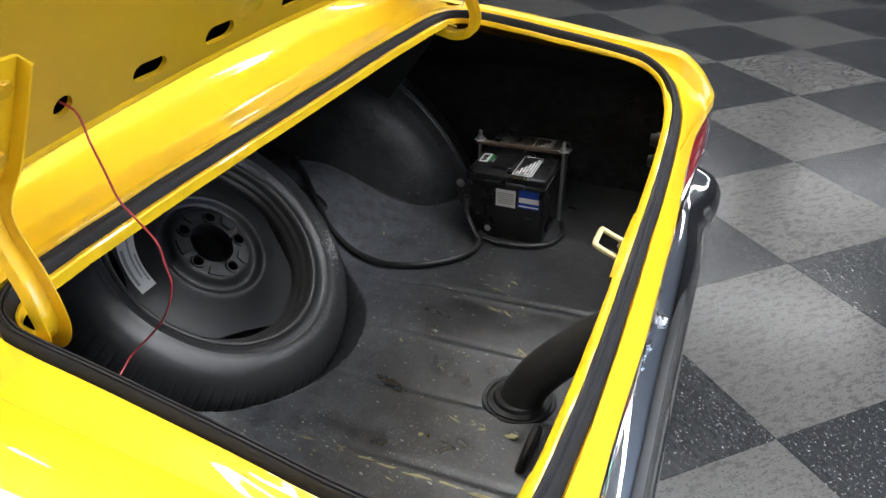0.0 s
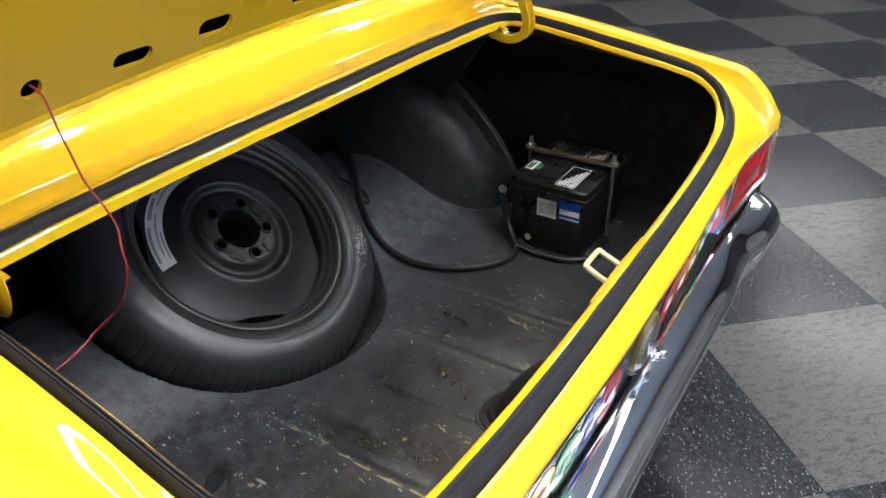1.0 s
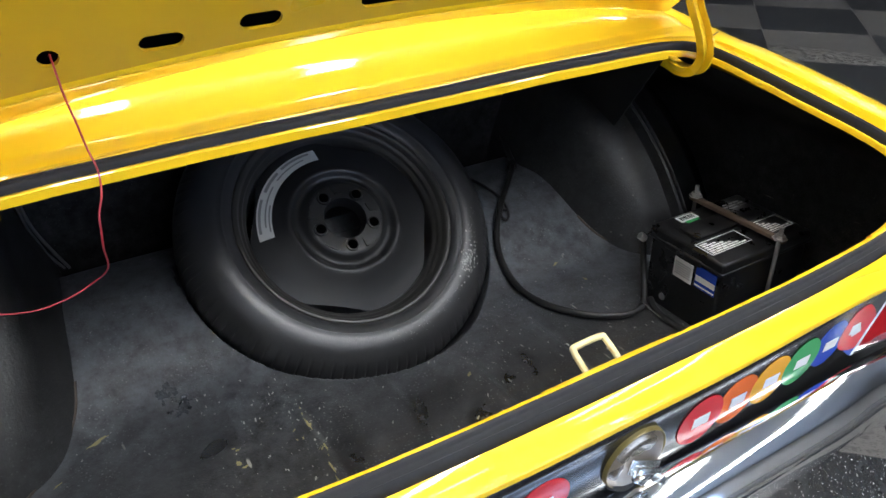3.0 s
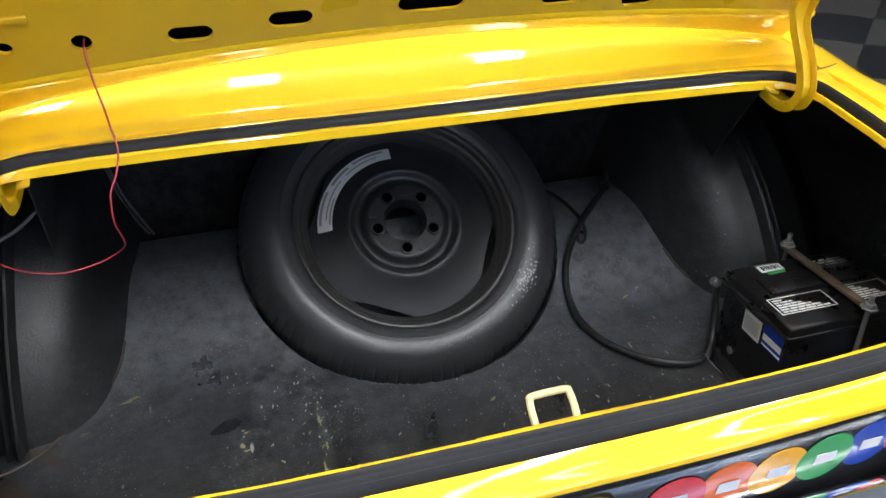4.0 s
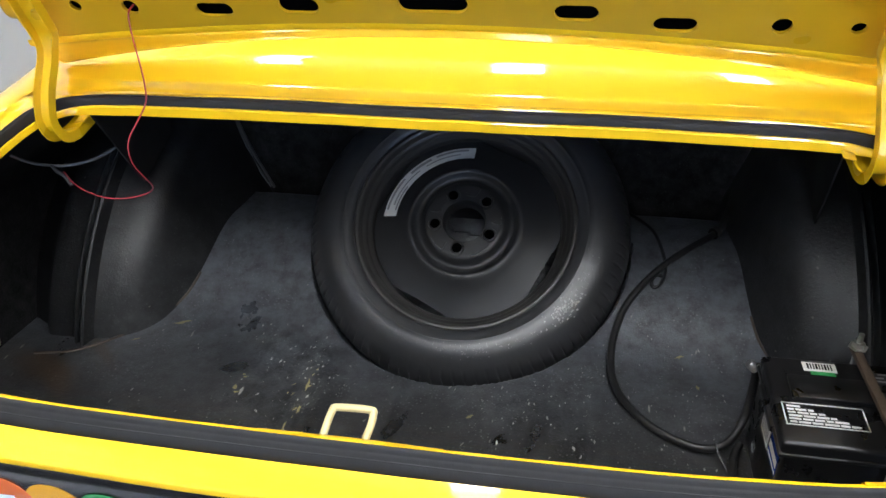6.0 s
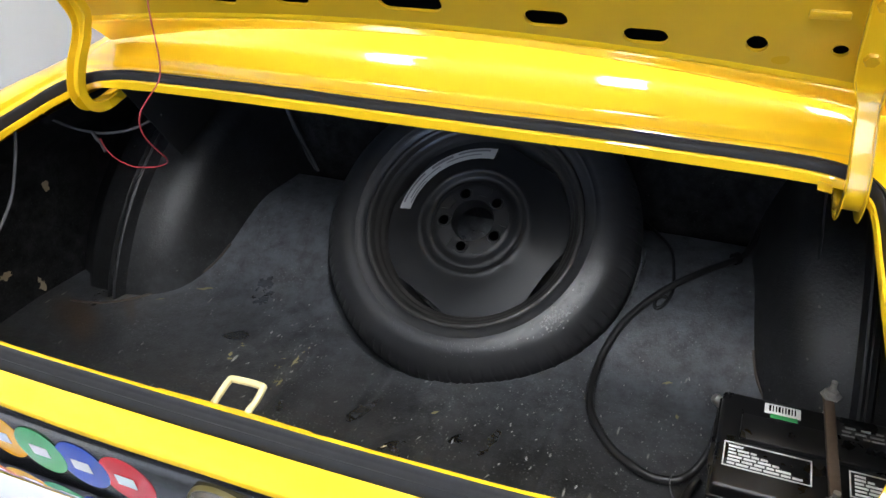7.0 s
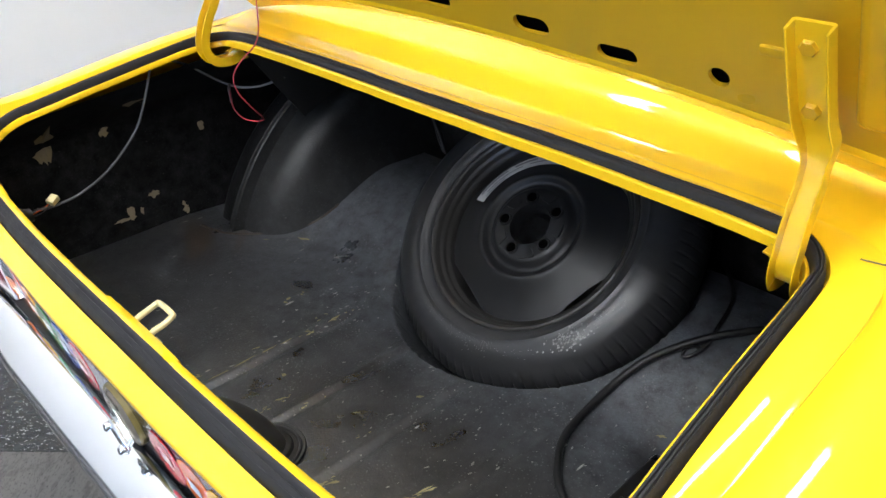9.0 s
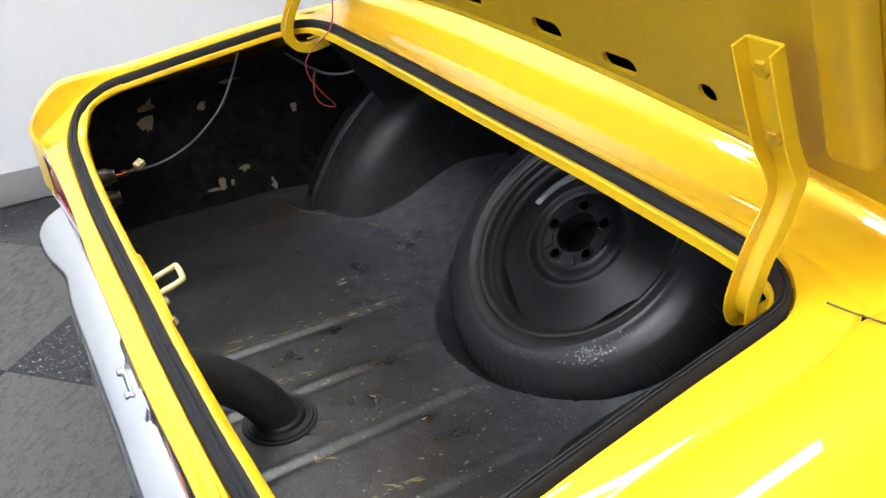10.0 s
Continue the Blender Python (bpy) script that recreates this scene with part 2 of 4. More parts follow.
# ---- mesh helpers ----
def link_mesh(name, verts, faces, mat, parent=None, label="", smooth=True, mats=None, idx=None, sharp=38):
    me = bpy.data.meshes.new(name)
    me.from_pydata([tuple(v) for v in verts], [], faces)
    for m in (mats or [mat]):
        me.materials.append(m)
    if idx:
        me.polygons.foreach_set("material_index", idx)
    if smooth:
        me.polygons.foreach_set("use_smooth", [True] * len(me.polygons))
    bm = bmesh.new()
    bm.from_mesh(me)
    bmesh.ops.recalc_face_normals(bm, faces=bm.faces)
    bm.to_mesh(me)
    bm.free()
    me.update()
    if smooth:
        me.set_sharp_from_angle(angle=radians(sharp))
    ob = new(name, me)
    ob.parent = parent
    if label:
        ob["label"] = label
    return ob


def part(name, bm, mat, parent, label="", smooth=True):
    me = bpy.data.meshes.new(name)
    bmesh.ops.recalc_face_normals(bm, faces=bm.faces)
    bm.to_mesh(me)
    bm.free()
    me.materials.append(mat)
    if smooth:
        me.polygons.foreach_set("use_smooth", [True] * len(me.polygons))
        me.set_sharp_from_angle(angle=radians(38))
    ob = new(name, me)
    ob.parent = parent
    if label:
        ob["label"] = label
    return ob


def empty(name, at=(0, 0, 0)):
    e = new(name)
    e.empty_display_size = 0.05
    e.matrix_basis = at if isinstance(at, Matrix) else Matrix.Translation(at)
    return e


def grid_faces(rows, cols, closed_r=False, closed_c=False):
    f = []
    for i in range(rows if closed_r else rows - 1):
        for j in range(cols if closed_c else cols - 1):
            a, b = i * cols + j, i * cols + (j + 1) % cols
            c, d = ((i + 1) % rows) * cols + (j + 1) % cols, ((i + 1) % rows) * cols + j
            f.append((a, b, c, d))
    return f


def smooth_path(pts, n, closed=False):
    """Catmull-Rom through pts, n steps a span."""
    P = [Vector(p) for p in pts]
    k = len(P)
    out = []
    spans = k if closed else k - 1
    for i in range(spans):
        if closed:
            a, b, c, d = P[(i - 1) % k], P[i], P[(i + 1) % k], P[(i + 2) % k]
        else:
            a, b, c, d = P[max(i - 1, 0)], P[i], P[i + 1], P[min(i + 2, k - 1)]
        for s in range(n):
            t = s / n
            out.append(0.5 * ((2 * b) + (c - a) * t + (2 * a - 5 * b + 4 * c - d) * t * t + (3 * b - a - 3 * c + d) * t ** 3))
    if not closed:
        out.append(P[-1])
    return out


def tube_data(path, radius, sides=10):
    """Verts and faces of a round tube; radius may be a list."""
    verts, n = [], len(path)
    up = Vector((0, 0, 1))
    t0 = (path[1] - path[0]).normalized()
    if abs(t0.dot(up)) > 0.9:
        up = Vector((1, 0, 0))
    nrm = (up - t0 * up.dot(t0)).normalized()
    for i, p in enumerate(path):
        t = (path[min(i + 1, n - 1)] - path[max(i - 1, 0)]).normalized()
        nrm = (nrm - t * nrm.dot(t)).normalized()
        b = t.cross(nrm)
        r = radius[i] if isinstance(radius, (list, tuple)) else radius
        for k in range(sides):
            a = 2 * math.pi * k / sides
            verts.append(p + (nrm * math.cos(a) + b * math.sin(a)) * r)
    faces = grid_faces(n, sides, False, True)
    faces.append(tuple(range(sides)))
    faces.append(tuple((n - 1) * sides + k for k in range(sides)))
    return verts, faces


def tube(name, pts, radius, mat, parent=None, label="", n=8, sides=10):
    v, f = tube_data(smooth_path(pts, n), radius, sides)
    return link_mesh(name, v, f, mat, parent, label)


def lathe_data(profile, m, sides=64, close=True):
    """Turn (radius, height) points round the z axis of the pose m."""
    verts = []
    for r, h in profile:
        for k in range(sides):
            a = 2 * math.pi * k / sides
            verts.append(m @ Vector((r * math.cos(a), r * math.sin(a), h)))
    faces = grid_faces(len(profile), sides, False, True)
    if close:
        faces.append(tuple(range(sides)))
        faces.append(tuple((len(profile) - 1) * sides + k for k in range(sides)))
    return verts, faces


def box_bm(sx, sy, sz, m=None, bevel=0.0, seg=2):
    bm = bmesh.new()
    bmesh.ops.create_cube(bm, size=1.0, matrix=(m or Matrix()) @ Matrix.Diagonal((sx, sy, sz, 1)))
    if bevel:
        bmesh.ops.bevel(bm, geom=bm.edges[:], offset=bevel, segments=seg, profile=0.5, affect="EDGES")
    return bm


def prism_data(outline, m, h):
    """Extrude a plan outline (x, y) by h along z of the pose m."""
    n = len(outline)
    v = [m @ Vector((x, y, 0)) for x, y in outline] + [m @ Vector((x, y, h)) for x, y in outline]
    f = [tuple(range(n)), tuple(range(n, 2 * n))] + [(k, (k + 1) % n, n + (k + 1) % n, n + k) for k in range(n)]
    return v, f


def blob(rng, rx, ry, n=14, rough=0.35):
    return [(rx * math.cos(2 * math.pi * k / n) * (1 + rng.uniform(-rough, rough)), ry * math.sin(2 * math.pi * k / n) * (1 + rng.uniform(-rough, rough))) for k in range(n)]


def interp(x, xs, ys):
    return float(np.interp(x, xs, ys))


def sstep(a, b, x):
    t = min(1, max(0, (x - a) / (b - a)))
    return t * t * (3 - 2 * t)


# ---- room ----
floor = tagged(empty("floor"), "black and grey checkerboard vinyl tile showroom floor", "floor", kind="structure")
wall_west = tagged(part("wall_west", box_bm(0.15, 23.0, 4.0, pose(-2.437, 3.5, 2.0)), M_WALL, None, smooth=False), "smooth white painted showroom wall beside the car", "wall", kind="structure")
wall_east = tagged(part("wall_east", box_bm(0.15, 23.0, 4.0, pose(12.0, 3.5, 2.0)), M_FARWALL, None, smooth=False), "plain grey far showroom wall", "wall", kind="structure")
wall_north = tagged(part("wall_north", box_bm(14.5, 0.15, 4.0, pose(4.8, 15.0, 2.0)), M_FARWALL, None, smooth=False), "plain grey far showroom wall", "wall", kind="structure")
def pierced_wall():
    bm = bmesh.new()
    for x0, x1, z0, z1 in ((-2.45, -1.6, 0, 4.0), (5.6, 12.05, 0, 4.0), (-1.6, 5.6, 0, .5), (-1.6, 5.6, 3.0, 4.0)):
        bmesh.ops.create_cube(bm, size=1.0, matrix=pose((x0 + x1) / 2, -8.0, (z0 + z1) / 2) @ Matrix.Diagonal((x1 - x0, .15, z1 - z0, 1)))
    return bm


wall_south = tagged(part("wall_south", pierced_wall(), M_WALL, None, smooth=False), "plain white showroom wall with an assumed wide window", "wall", kind="structure")
# unseen window, assumed behind the camera to let bluish fill into the trunk
window_1 = tagged(empty("window_1"), "unseen, assumed wide window with a dark frame", "window", kind="structure")
for x in (-1.57, .82, 3.18, 5.57):
    part("window_frame", box_bm(.06, .12, 2.5, pose(x, -8.0, 1.75), .005), M_BASE, window_1)
for z in (.53, 2.97):
    part("window_sill", box_bm(7.14, .12, .06, pose(2.0, -8.0, z), .005), M_BASE, window_1)
# glowing panel added as the source of that bluish fill
tagged(part("backdrop", box_bm(10.0, .02, 4.0, pose(2.0, -8.6, 1.9)), glow("bluish_fill_glow", WINDOW_POWER, (.46, .64, 1.0)), None, smooth=False), "glowing pale blue fill panel behind the assumed window", "backdrop", kind="structure")
ceiling = tagged(part("ceiling", box_bm(15.0, 24.0, 0.1, pose(4.8, 3.4, 4.05)), M_CEIL, None, smooth=False), "plain off-white showroom ceiling", "ceiling", kind="structure")
BASE_H = 0.135
base_bm = box_bm(0.012, 22.8, BASE_H, pose(-2.356, 3.5, BASE_H / 2), 0.004)
baseboard = tagged(part("baseboard", base_bm, M_BASE, None), "grey vinyl cove base along the white wall", "baseboard", kind="structure")


def ceiling_lamp(glowing):
    lamp = empty("ceiling_light")
    part("housing", box_bm(0.34, 2.44, 0.06, pose(0, 0, 0.03), 0.008), M_CEIL, lamp)
    part("diffuser", box_bm(0.26, 2.36, 0.02, pose(0, 0, -0.011), 0.004), glowing, lamp, "glowing white diffuser")
    return tagged(lamp, "long white fluorescent ceiling light fixture", "ceiling light", "showroom ceiling lights")


NEAR_LAMPS = [(-.15, -2.0), (1.15, -2.0), (-.15, .38), (1.15, .38), (-1.45, .38)]
BACK_LAMPS = [(-.15, -4.4), (1.15, -4.4), (-.15, -6.7), (1.15, -6.7), (2.45, -6.7)]
FAR_LAMPS = [(3.75, .38), (2.45, -2.0), (3.75, -2.0), (3.75, -4.4), (7.4, -1.2), (7.4, 3.2), (11.2, -2.75), (10.0, .4), (3.2, 8.0), (-.8, 8.0)]
for places, power in ((NEAR_LAMPS, LAMP_POWER), (BACK_LAMPS, BACK_LAMP_POWER), (FAR_LAMPS, FAR_LAMP_POWER)):
    lamp0 = ceiling_lamp(glow("lamp_diffuser_glow", power))
    lamp0.matrix_basis = Matrix.Translation((*places[0], 3.93))
    for x, y in places[1:]:
        copy_thing(lamp0, Matrix.Translation((x, y, 3.93)))

# ---- car ----
car = tagged(empty("car"), "yellow classic coupe with its trunk lid raised, seen from the rear", "car")

RIM_HALF = [(0, .024, .963), (.30, .023, .963), (.52, .018, .961), (.585, .008, .958), (.612, -.02, .954), (.620, -.06, .950), (.624, -.15, .937), (.630, -.27, .918),
            (.635, -.35, .904), (.634, -.40, .890), (.62, -.436, .868), (.58, -.459, .842), (.522, -.470, .8235), (.35, -.4785, .8160), (.15, -.4835, .8160), (0, -.4850, .8165)]
CREST_HALF = [(0, .075, .975), (.30, .074, .975), (.55, .070, .973), (.64, .060, .970), (.686, .02, .967), (.698, -.05, .958), (.700, -.15, .946), (.699, -.27, .929),
              (.694, -.36, .918), (.686, -.42, .912), (.680, -.475, .903), (.689, -.518, .866), (.702, -.545, .822), (.66, -.533, .791), (.40, -.5325, .788), (.17, -.5410, .788), (0, -.543, .789)]


def full_loop(half):
    """Mirror one half; the body sits slightly turned on its springs, so the other half lies a little higher and further back."""
    other = []
    for x, y, z in half[-2:0:-1]:
        w = sstep(.34, .47, -y) * x
        other.append((-x, y - .024 * w, z + .008 * x + .012 * w))
    return smooth_path(list(half) + other, 6, True)


rim = full_loop(RIM_HALF)
crest = full_loop(CREST_HALF)
NR = len(rim)
rim_n = []
for k in range(NR):
    t = rim[(k + 1) % NR] - rim[k - 1]
    rim_n.append(Vector((-t.y, t.x, 0)).normalized())


def rear_share(p):
    return sstep(.440, .468, -p.y)


def end_share(p):
    """1 along the front and rear edges of the opening, 0 along its sides."""
    return sstep(.0, .02, p.y) + rear_share(p)


def out_by(k, o):
    side = .0095 + (o - .0095) * (.58 + .42 * end_share(rim[k])) if o > .0095 else o
    rear = interp(o, [0, .0095, .0336, .040], [0, .0140, .0330, .0360])
    return side + (rear - side) * rear_share(rim[k])


def drop_by(k, o):
    """The rear edge is rolled: its lip rises inwards and the seal leans outwards."""
    return rear_share(rim[k]) * interp(o, [0, .0140, .0330, .0360], [0, .0058, -.0100, -.0150])


v = []
SEAL = [(.0095, -.003), (.0095, .007), (.0112, .0115), (.0140, .0136), (.0170, .0138), (.0180, .0116), (.0196, .0114), (.0206, .0140), (.0240, .0142), (.0250, .0122), (.0262, .0122), (.0272, .0134), (.0305, .0112), (.0332, .005), (.0336, -.003)]
for o, h in SEAL:
    for k in range(NR):
        w = .0012 * noise.noise(rim[k] * 14.0)
        tall = 1.3 - .3 * end_share(rim[k])
        ob = out_by(k, o)
        v.append(rim[k] + rim_n[k] * (ob + w) + Vector((0, 0, (h * tall if h > 0 else h) * (1 - .25 * rear_share(rim[k])) + .5 * w + drop_by(k, ob))))
link_mesh("weather_seal", v, grid_faces(len(SEAL), NR, True, True), M_SEAL, car, "dark grey worn rubber weather seal")
v = []
FLANGE = [(.0025, -.013), (0, -.012), (0, .001), (.002, .003), (.007, .003), (.009, .001), (.010, -.004), (.036, -.004), (.0375, .006), (.040, .0095)]
for q, (o, h) in enumerate(FLANGE):
    for k in range(NR):
        g = .62 + .38 * end_share(rim[k])
        oo = out_by(k, o) if q > 6 or rear_share(rim[k]) > .5 else .0095 - (.0095 - o) * g
        hh = h * g if q < 2 else h
        v.append(rim[k] + rim_n[k] * oo + Vector((0, 0, hh + drop_by(k, oo) + .0008 * noise.noise(rim[k] * 25.0))))
link_mesh("opening_flange", v, grid_faces(len(FLANGE), NR, False, True), M_YELLOW, car, "yellow pinch flange round the trunk opening")

# doubled flange strips round the rear corners, with stepped ends
for sx in (1, -1):
    ks = [k for k in range(NR) if sx * rim[k].x > .50 and rim[k].y < -.375 and (rim[k].y < -.45 or abs(rim[k].x) > .55)]
    if ks[-1] - ks[0] > NR // 2:
        ks.sort(key=lambda k: (k + NR // 2) % NR)
    v = []
    for k in ks:
        g = .62 + .38 * end_share(rim[k])
        for o, h in ((-.0014, -.006), (-.0018, .001), (.001, .0046), (.0065, .0046), (.0075, .002)):
            oo = .0095 - (.0095 - o) * g
            v.append(rim[k] + rim_n[k] * oo + Vector((0, 0, h + drop_by(k, max(0, oo)) + .0010 * noise.noise(rim[k] * 40.0))))
    link_mesh("corner_flange", v, grid_faces(len(ks), 5), M_YELLOW, car)

# ledge between the seal and the body's outer crest
rings = []


def wall_depth(p):
    """Height of the fender's inner wall above the drain tray beside the seal."""
    return interp(p.y, [-.55, -.50, -.46, -.40, -.25, 0, .03], [.040, .042, .036, .022, .013, .008, 0]) * sstep(.655, .682, abs(p.x))


for f, bulge in ((0.0, 0.0), (0.12, .0015), (0.45, .002), (0.70, .001), (.86, .0), (.90, .03), (.93, .30), (.965, .88), (.985, .98), (1.0, 1.0)):
    ring = []
    for k in range(NR):
        a = rim[k] + rim_n[k] * out_by(k, .040) + Vector((0, 0, .0095 + drop_by(k, out_by(k, .040))))
        d = wall_depth(crest[k])
        low = crest[k] - Vector((0, 0, d))
        p = a.lerp(low, f)
        if f > .85:
            p = p + Vector((0, 0, d * bulge))
        else:
            p = p + Vector((0, 0, bulge))
        ring.append(p)
    rings.append(ring)
for dy, dz in ((-.0025, -.002), (-.0035, -.005), (-.003, -.011), (.004, -.014), (.012, -.014)):
    ring = []
    for k in range(NR):
        w = sstep(.49, .522, -crest[k].y) * sstep(.69, .66, abs(crest[k].x))
        ring.append(crest[k] + Vector((0, dy, dz)) * w + Vector((0, 0, -.0005)) * (1 - w))
    rings.append(ring)
link_mesh("opening_ledge", [p for r in rings for p in r], grid_faces(len(rings), NR, False, True), M_YELLOW, car)

# quarter panels, from the crest down the side
QUARTER = [(0, 0), (.004, .0016), (.014, .0027), (.028, .0017), (.042, -.001), (.059, -.006), (.081, -.0145), (.1075, -.030), (.135, -.052), (.159, -.078), (.181, -.111), (.200, -.153), (.2145, -.22), (.2185, -.33), (.208, -.46), (.19, -.56), (.165, -.62), (.15, -.64)]


def quarter_panel(side):
    st = [Vector(p) for p in CREST_HALF[4:13]]
    if side < 0:
        st = [Vector((p.x, p.y - .024 * p.x * sstep(.34, .47, -p.y), p.z + p.x * (.008 + .012 * sstep(.34, .47, -p.y)))) for p in st]
    line = smooth_path([(.742, 1.5, 1.02), (.735, .9, 1.015), (.722, .45, 1.0), (.699, .15, .977)] + [tuple(p) for p in st], 5)
    v = []
    for p in line:
        tail = sstep(-.40, -.545, p.y)
        for dx, dz in QUARTER:
            top, rest = min(dx, .036), max(0, dx - .036)
            v.append((side * (p.x + top + rest * (1 - .90 * tail)), p.y - tail * .006 * min(1, max(0, -dz) * 12), p.z + dz * (1 - .78 * tail)))
    n = len(QUARTER)
    faces = grid_faces(len(line), n)
    # the rear end of the fender
    last = [v[(len(line) - 1) * n + j] for j in range(n)]
    base = len(v)
    for x, y, z in last:
        v.append((side * .68, y + .012, min(z, .785)))
    faces += [((len(line) - 1) * n + j, (len(line) - 1) * n + j + 1, base + j + 1, base + j) for j in range(n - 1)]
    return link_mesh("quarter_panel", v, faces, M_YELLOW, car, "glossy yellow rear quarter panel")


quarter_panel(1)
quarter_panel(-1)

# deck panel between the opening and the rear window
DECK = [(.050, .962), (.072, .9735), (.084, .9757), (.096, .9780), (.1015, .9795), (.1045, .9815), (.1080, .9850), (.1150, .9925), (.1230, 1.0010), (.1310, 1.0095), (.1350, 1.0135), (.1385, 1.0162), (.143, 1.0184), (.154, 1.0220), (.175, 1.0270), (.195, 1.0310), (.23, 1.0372), (.29, 1.044), (.36, 1.050), (.46, 1.056), (.60, 1.062), (.80, 1.068), (1.1, 1.07)]
v = []
for k, (y, z) in enumerate(DECK):
    half = interp(y, [.05, .15, .45, .9], [.700, .709, .723, .737])
    ze = interp(y, [.05, .15, .45, .9], [.966, .979, 1.001, 1.016])
    for i in range(73):
        u = -1 + 2 * i / 72
        x = (half + .014) * u
        w = 1 - abs(u) ** 4
        bow = interp(y, [.100, .135, .17], [0, .0070, .018]) * (1 - u * u)
        zz = ze + (z - ze) * w if k > 1 else z - (.004 * abs(u) ** 6)
        zz -= .007 * abs(u) ** 40
        v.append((x, y - (0 if k > 3 else .012 * abs(u) ** 12) + bow, zz + .008 * max(0, -x)))
link_mesh("deck_panel", v, grid_faces(len(DECK), 73), M_YELLOW, car, "glossy yellow deck panel below the rear window")

# tail panel
TAIL = [tuple(p)[1:] for p in smooth_path([(0, -.500, .776), (0, -.5405, .775), (0, -.5375, .745), (0, -.5335, .708), (0, -.5285, .665), (0, -.526, .640), (0, -.526, .600), (0, -.530, .50), (0, -.505, .44)], 4)]


def tail_bow(x):
    return .085 * x * x - .024 * max(0, -x)


v = []
for k in range(25):
    x = -.71 + 1.42 * k / 24
    v += [(x, y + tail_bow(x), z) for y, z in TAIL]
nt = len(TAIL)
tail_panel = link_mesh("tail_panel", v, grid_faces(25, nt, False, True) + [tuple(range(nt)), tuple(24 * nt + k for k in range(nt))], M_TAIL, car, "gloss black tail panel")


def tail_y(z):
    pts = sorted((z1, y1) for y1, z1 in TAIL if y1 < -.52 and z1 < .776)
    return interp(z, [a for a, b in pts], [b for a, b in pts])


# bumper
BUMP = [tuple(p)[1:] for p in smooth_path([(0, -.528, .610), (0, -.5285, .646), (0, -.534, .6515), (0, -.547, .6495), (0, -.560, .6440), (0, -.571, .6365), (0, -.581, .6265), (0, -.5895, .6135), (0, -.5935, .6020), (0, -.5935, .5930), (0, -.589, .574), (0, -.582, .552), (0, -.573, .528), (0, -.562, .508), (0, -.543, .501)], 3)]
v = []
BX = [-.79 + 1.58 * k / 120 for k in range(121)]
for x in BX:
    a = abs(x)
    dip = .008 * math.exp(-((a - .49) / .08) ** 2)
    end = sstep(.68, .79, a)
    flare = sstep(.46, .66, a)
    skew = .012 * max(0, -x)
    for y, z in BUMP:
        back = sstep(-.545, -.575, y)
        yy = y + (dip - flare * .012) * back + end * end * .05 * back - skew
        zz = z - flare * .010 + .010 * max(0, -x)
        zz = zz + (.575 - zz) * end ** 3 * .45
        v.append((x, yy, zz))
nb = len(BUMP)
faces = grid_faces(len(BX), nb, False, True) + [tuple(range(nb)), tuple((len(BX) - 1) * nb + k for k in range(nb))]
bumper = link_mesh("bumper", v, faces, M_CHROME, car, "polished chrome rear bumper")
for sx in (1, -1):
    v, f = lathe_data([(.0, .006), (.006, .0055), (.0085, .003), (.009, 0)], pose(sx * .635, -.545, .6195 + (.006 if sx < 0 else 0), 12, 0, 0), 16)
    link_mesh("bolt", v, f, M_CHROME, bumper)


# tail lights
def tail_light(side):
    x0, x1, z0, z1 = .470, .738, .674, .782
    slant = .075

    def at(u, w, out):
        x = x0 + (x1 - x0) * u + slant * (w - .5) * (1 - u)
        return (side * x, -.522 - .020 * u - out - (.012 * x if side < 0 else 0), z0 + (z1 - z0) * w + (.01 * x if side < 0 else 0))

    v = []
    for out, g, gw in ((-.012, 0.0, 0.0), (.009, 0.0, 0.0), (.011, .006, .015), (.010, .018, .05), (.004, .022, .065)):
        v += [at(g, gw, out), at(1 - g, gw, out), at(1 - g, 1 - gw, out), at(g, 1 - gw, out)]
    lamp = link_mesh("tail_light", v, grid_faces(5, 4, False, True), M_CHROME, car, "tail light with chrome bezel and red lens", smooth=False)
    v, rows = [], 10
    for i in range(rows + 1):
        for j in range(rows + 1):
            u, w = .022 + .956 * i / rows, .06 + .88 * j / rows
            r = max(abs(i / rows - .5), abs(j / rows - .5)) * 2
            v.append(at(u, w, .006 + .004 * (1 - r ** 6) - (.005 if .55 < r < .75 else 0)))
    link_mesh("lens", v, grid_faces(rows + 1, rows + 1), M_RED, lamp, "ribbed red lens", sharp=20)
    return lamp


tail_light(1)
tail_light(-1)

# fuel cap on the tail panel
capm = Matrix.Translation((.004, -.5340, .706)) @ pose(0, 0, 0, 6) @ Euler((radians(90), 0, 0)).to_matrix().to_4x4()
v, f = lathe_data([(.0, .009), (.026, .009), (.034, .011), (.039, .009), (.0425, .005), (.0445, .0045), (.0445, -.002)], capm, 48)
fuel_cap = link_mesh("fuel_cap", v, f, M_RUSTCAP, car, "round worn metal fuel filler flange with bright clamp")
v, f = lathe_data([(.044, .0045), (.0450, .0058), (.0460, .0060), (.0470, .0045), (.0475, -.002)], capm, 48)
link_mesh("rim_ring", v, f, M_BRASS, fuel_cap, "dirty yellow edge ring")
bm = box_bm(.046, .010, .014, Matrix.Translation((.014, -.552, .690)) @ pose(0, 0, 0, -20, 28, 0), .004)
knob = part("knob", bm, M_ZINC, fuel_cap, "bright zinc clamp knob")
part("clamp_band", box_bm(.056, .004, .020, Matrix.Translation((.012, -.546, .694)) @ pose(0, 0, 0, -10, 28, 0), .0018), M_ZINC, fuel_cap, "bright zinc band")
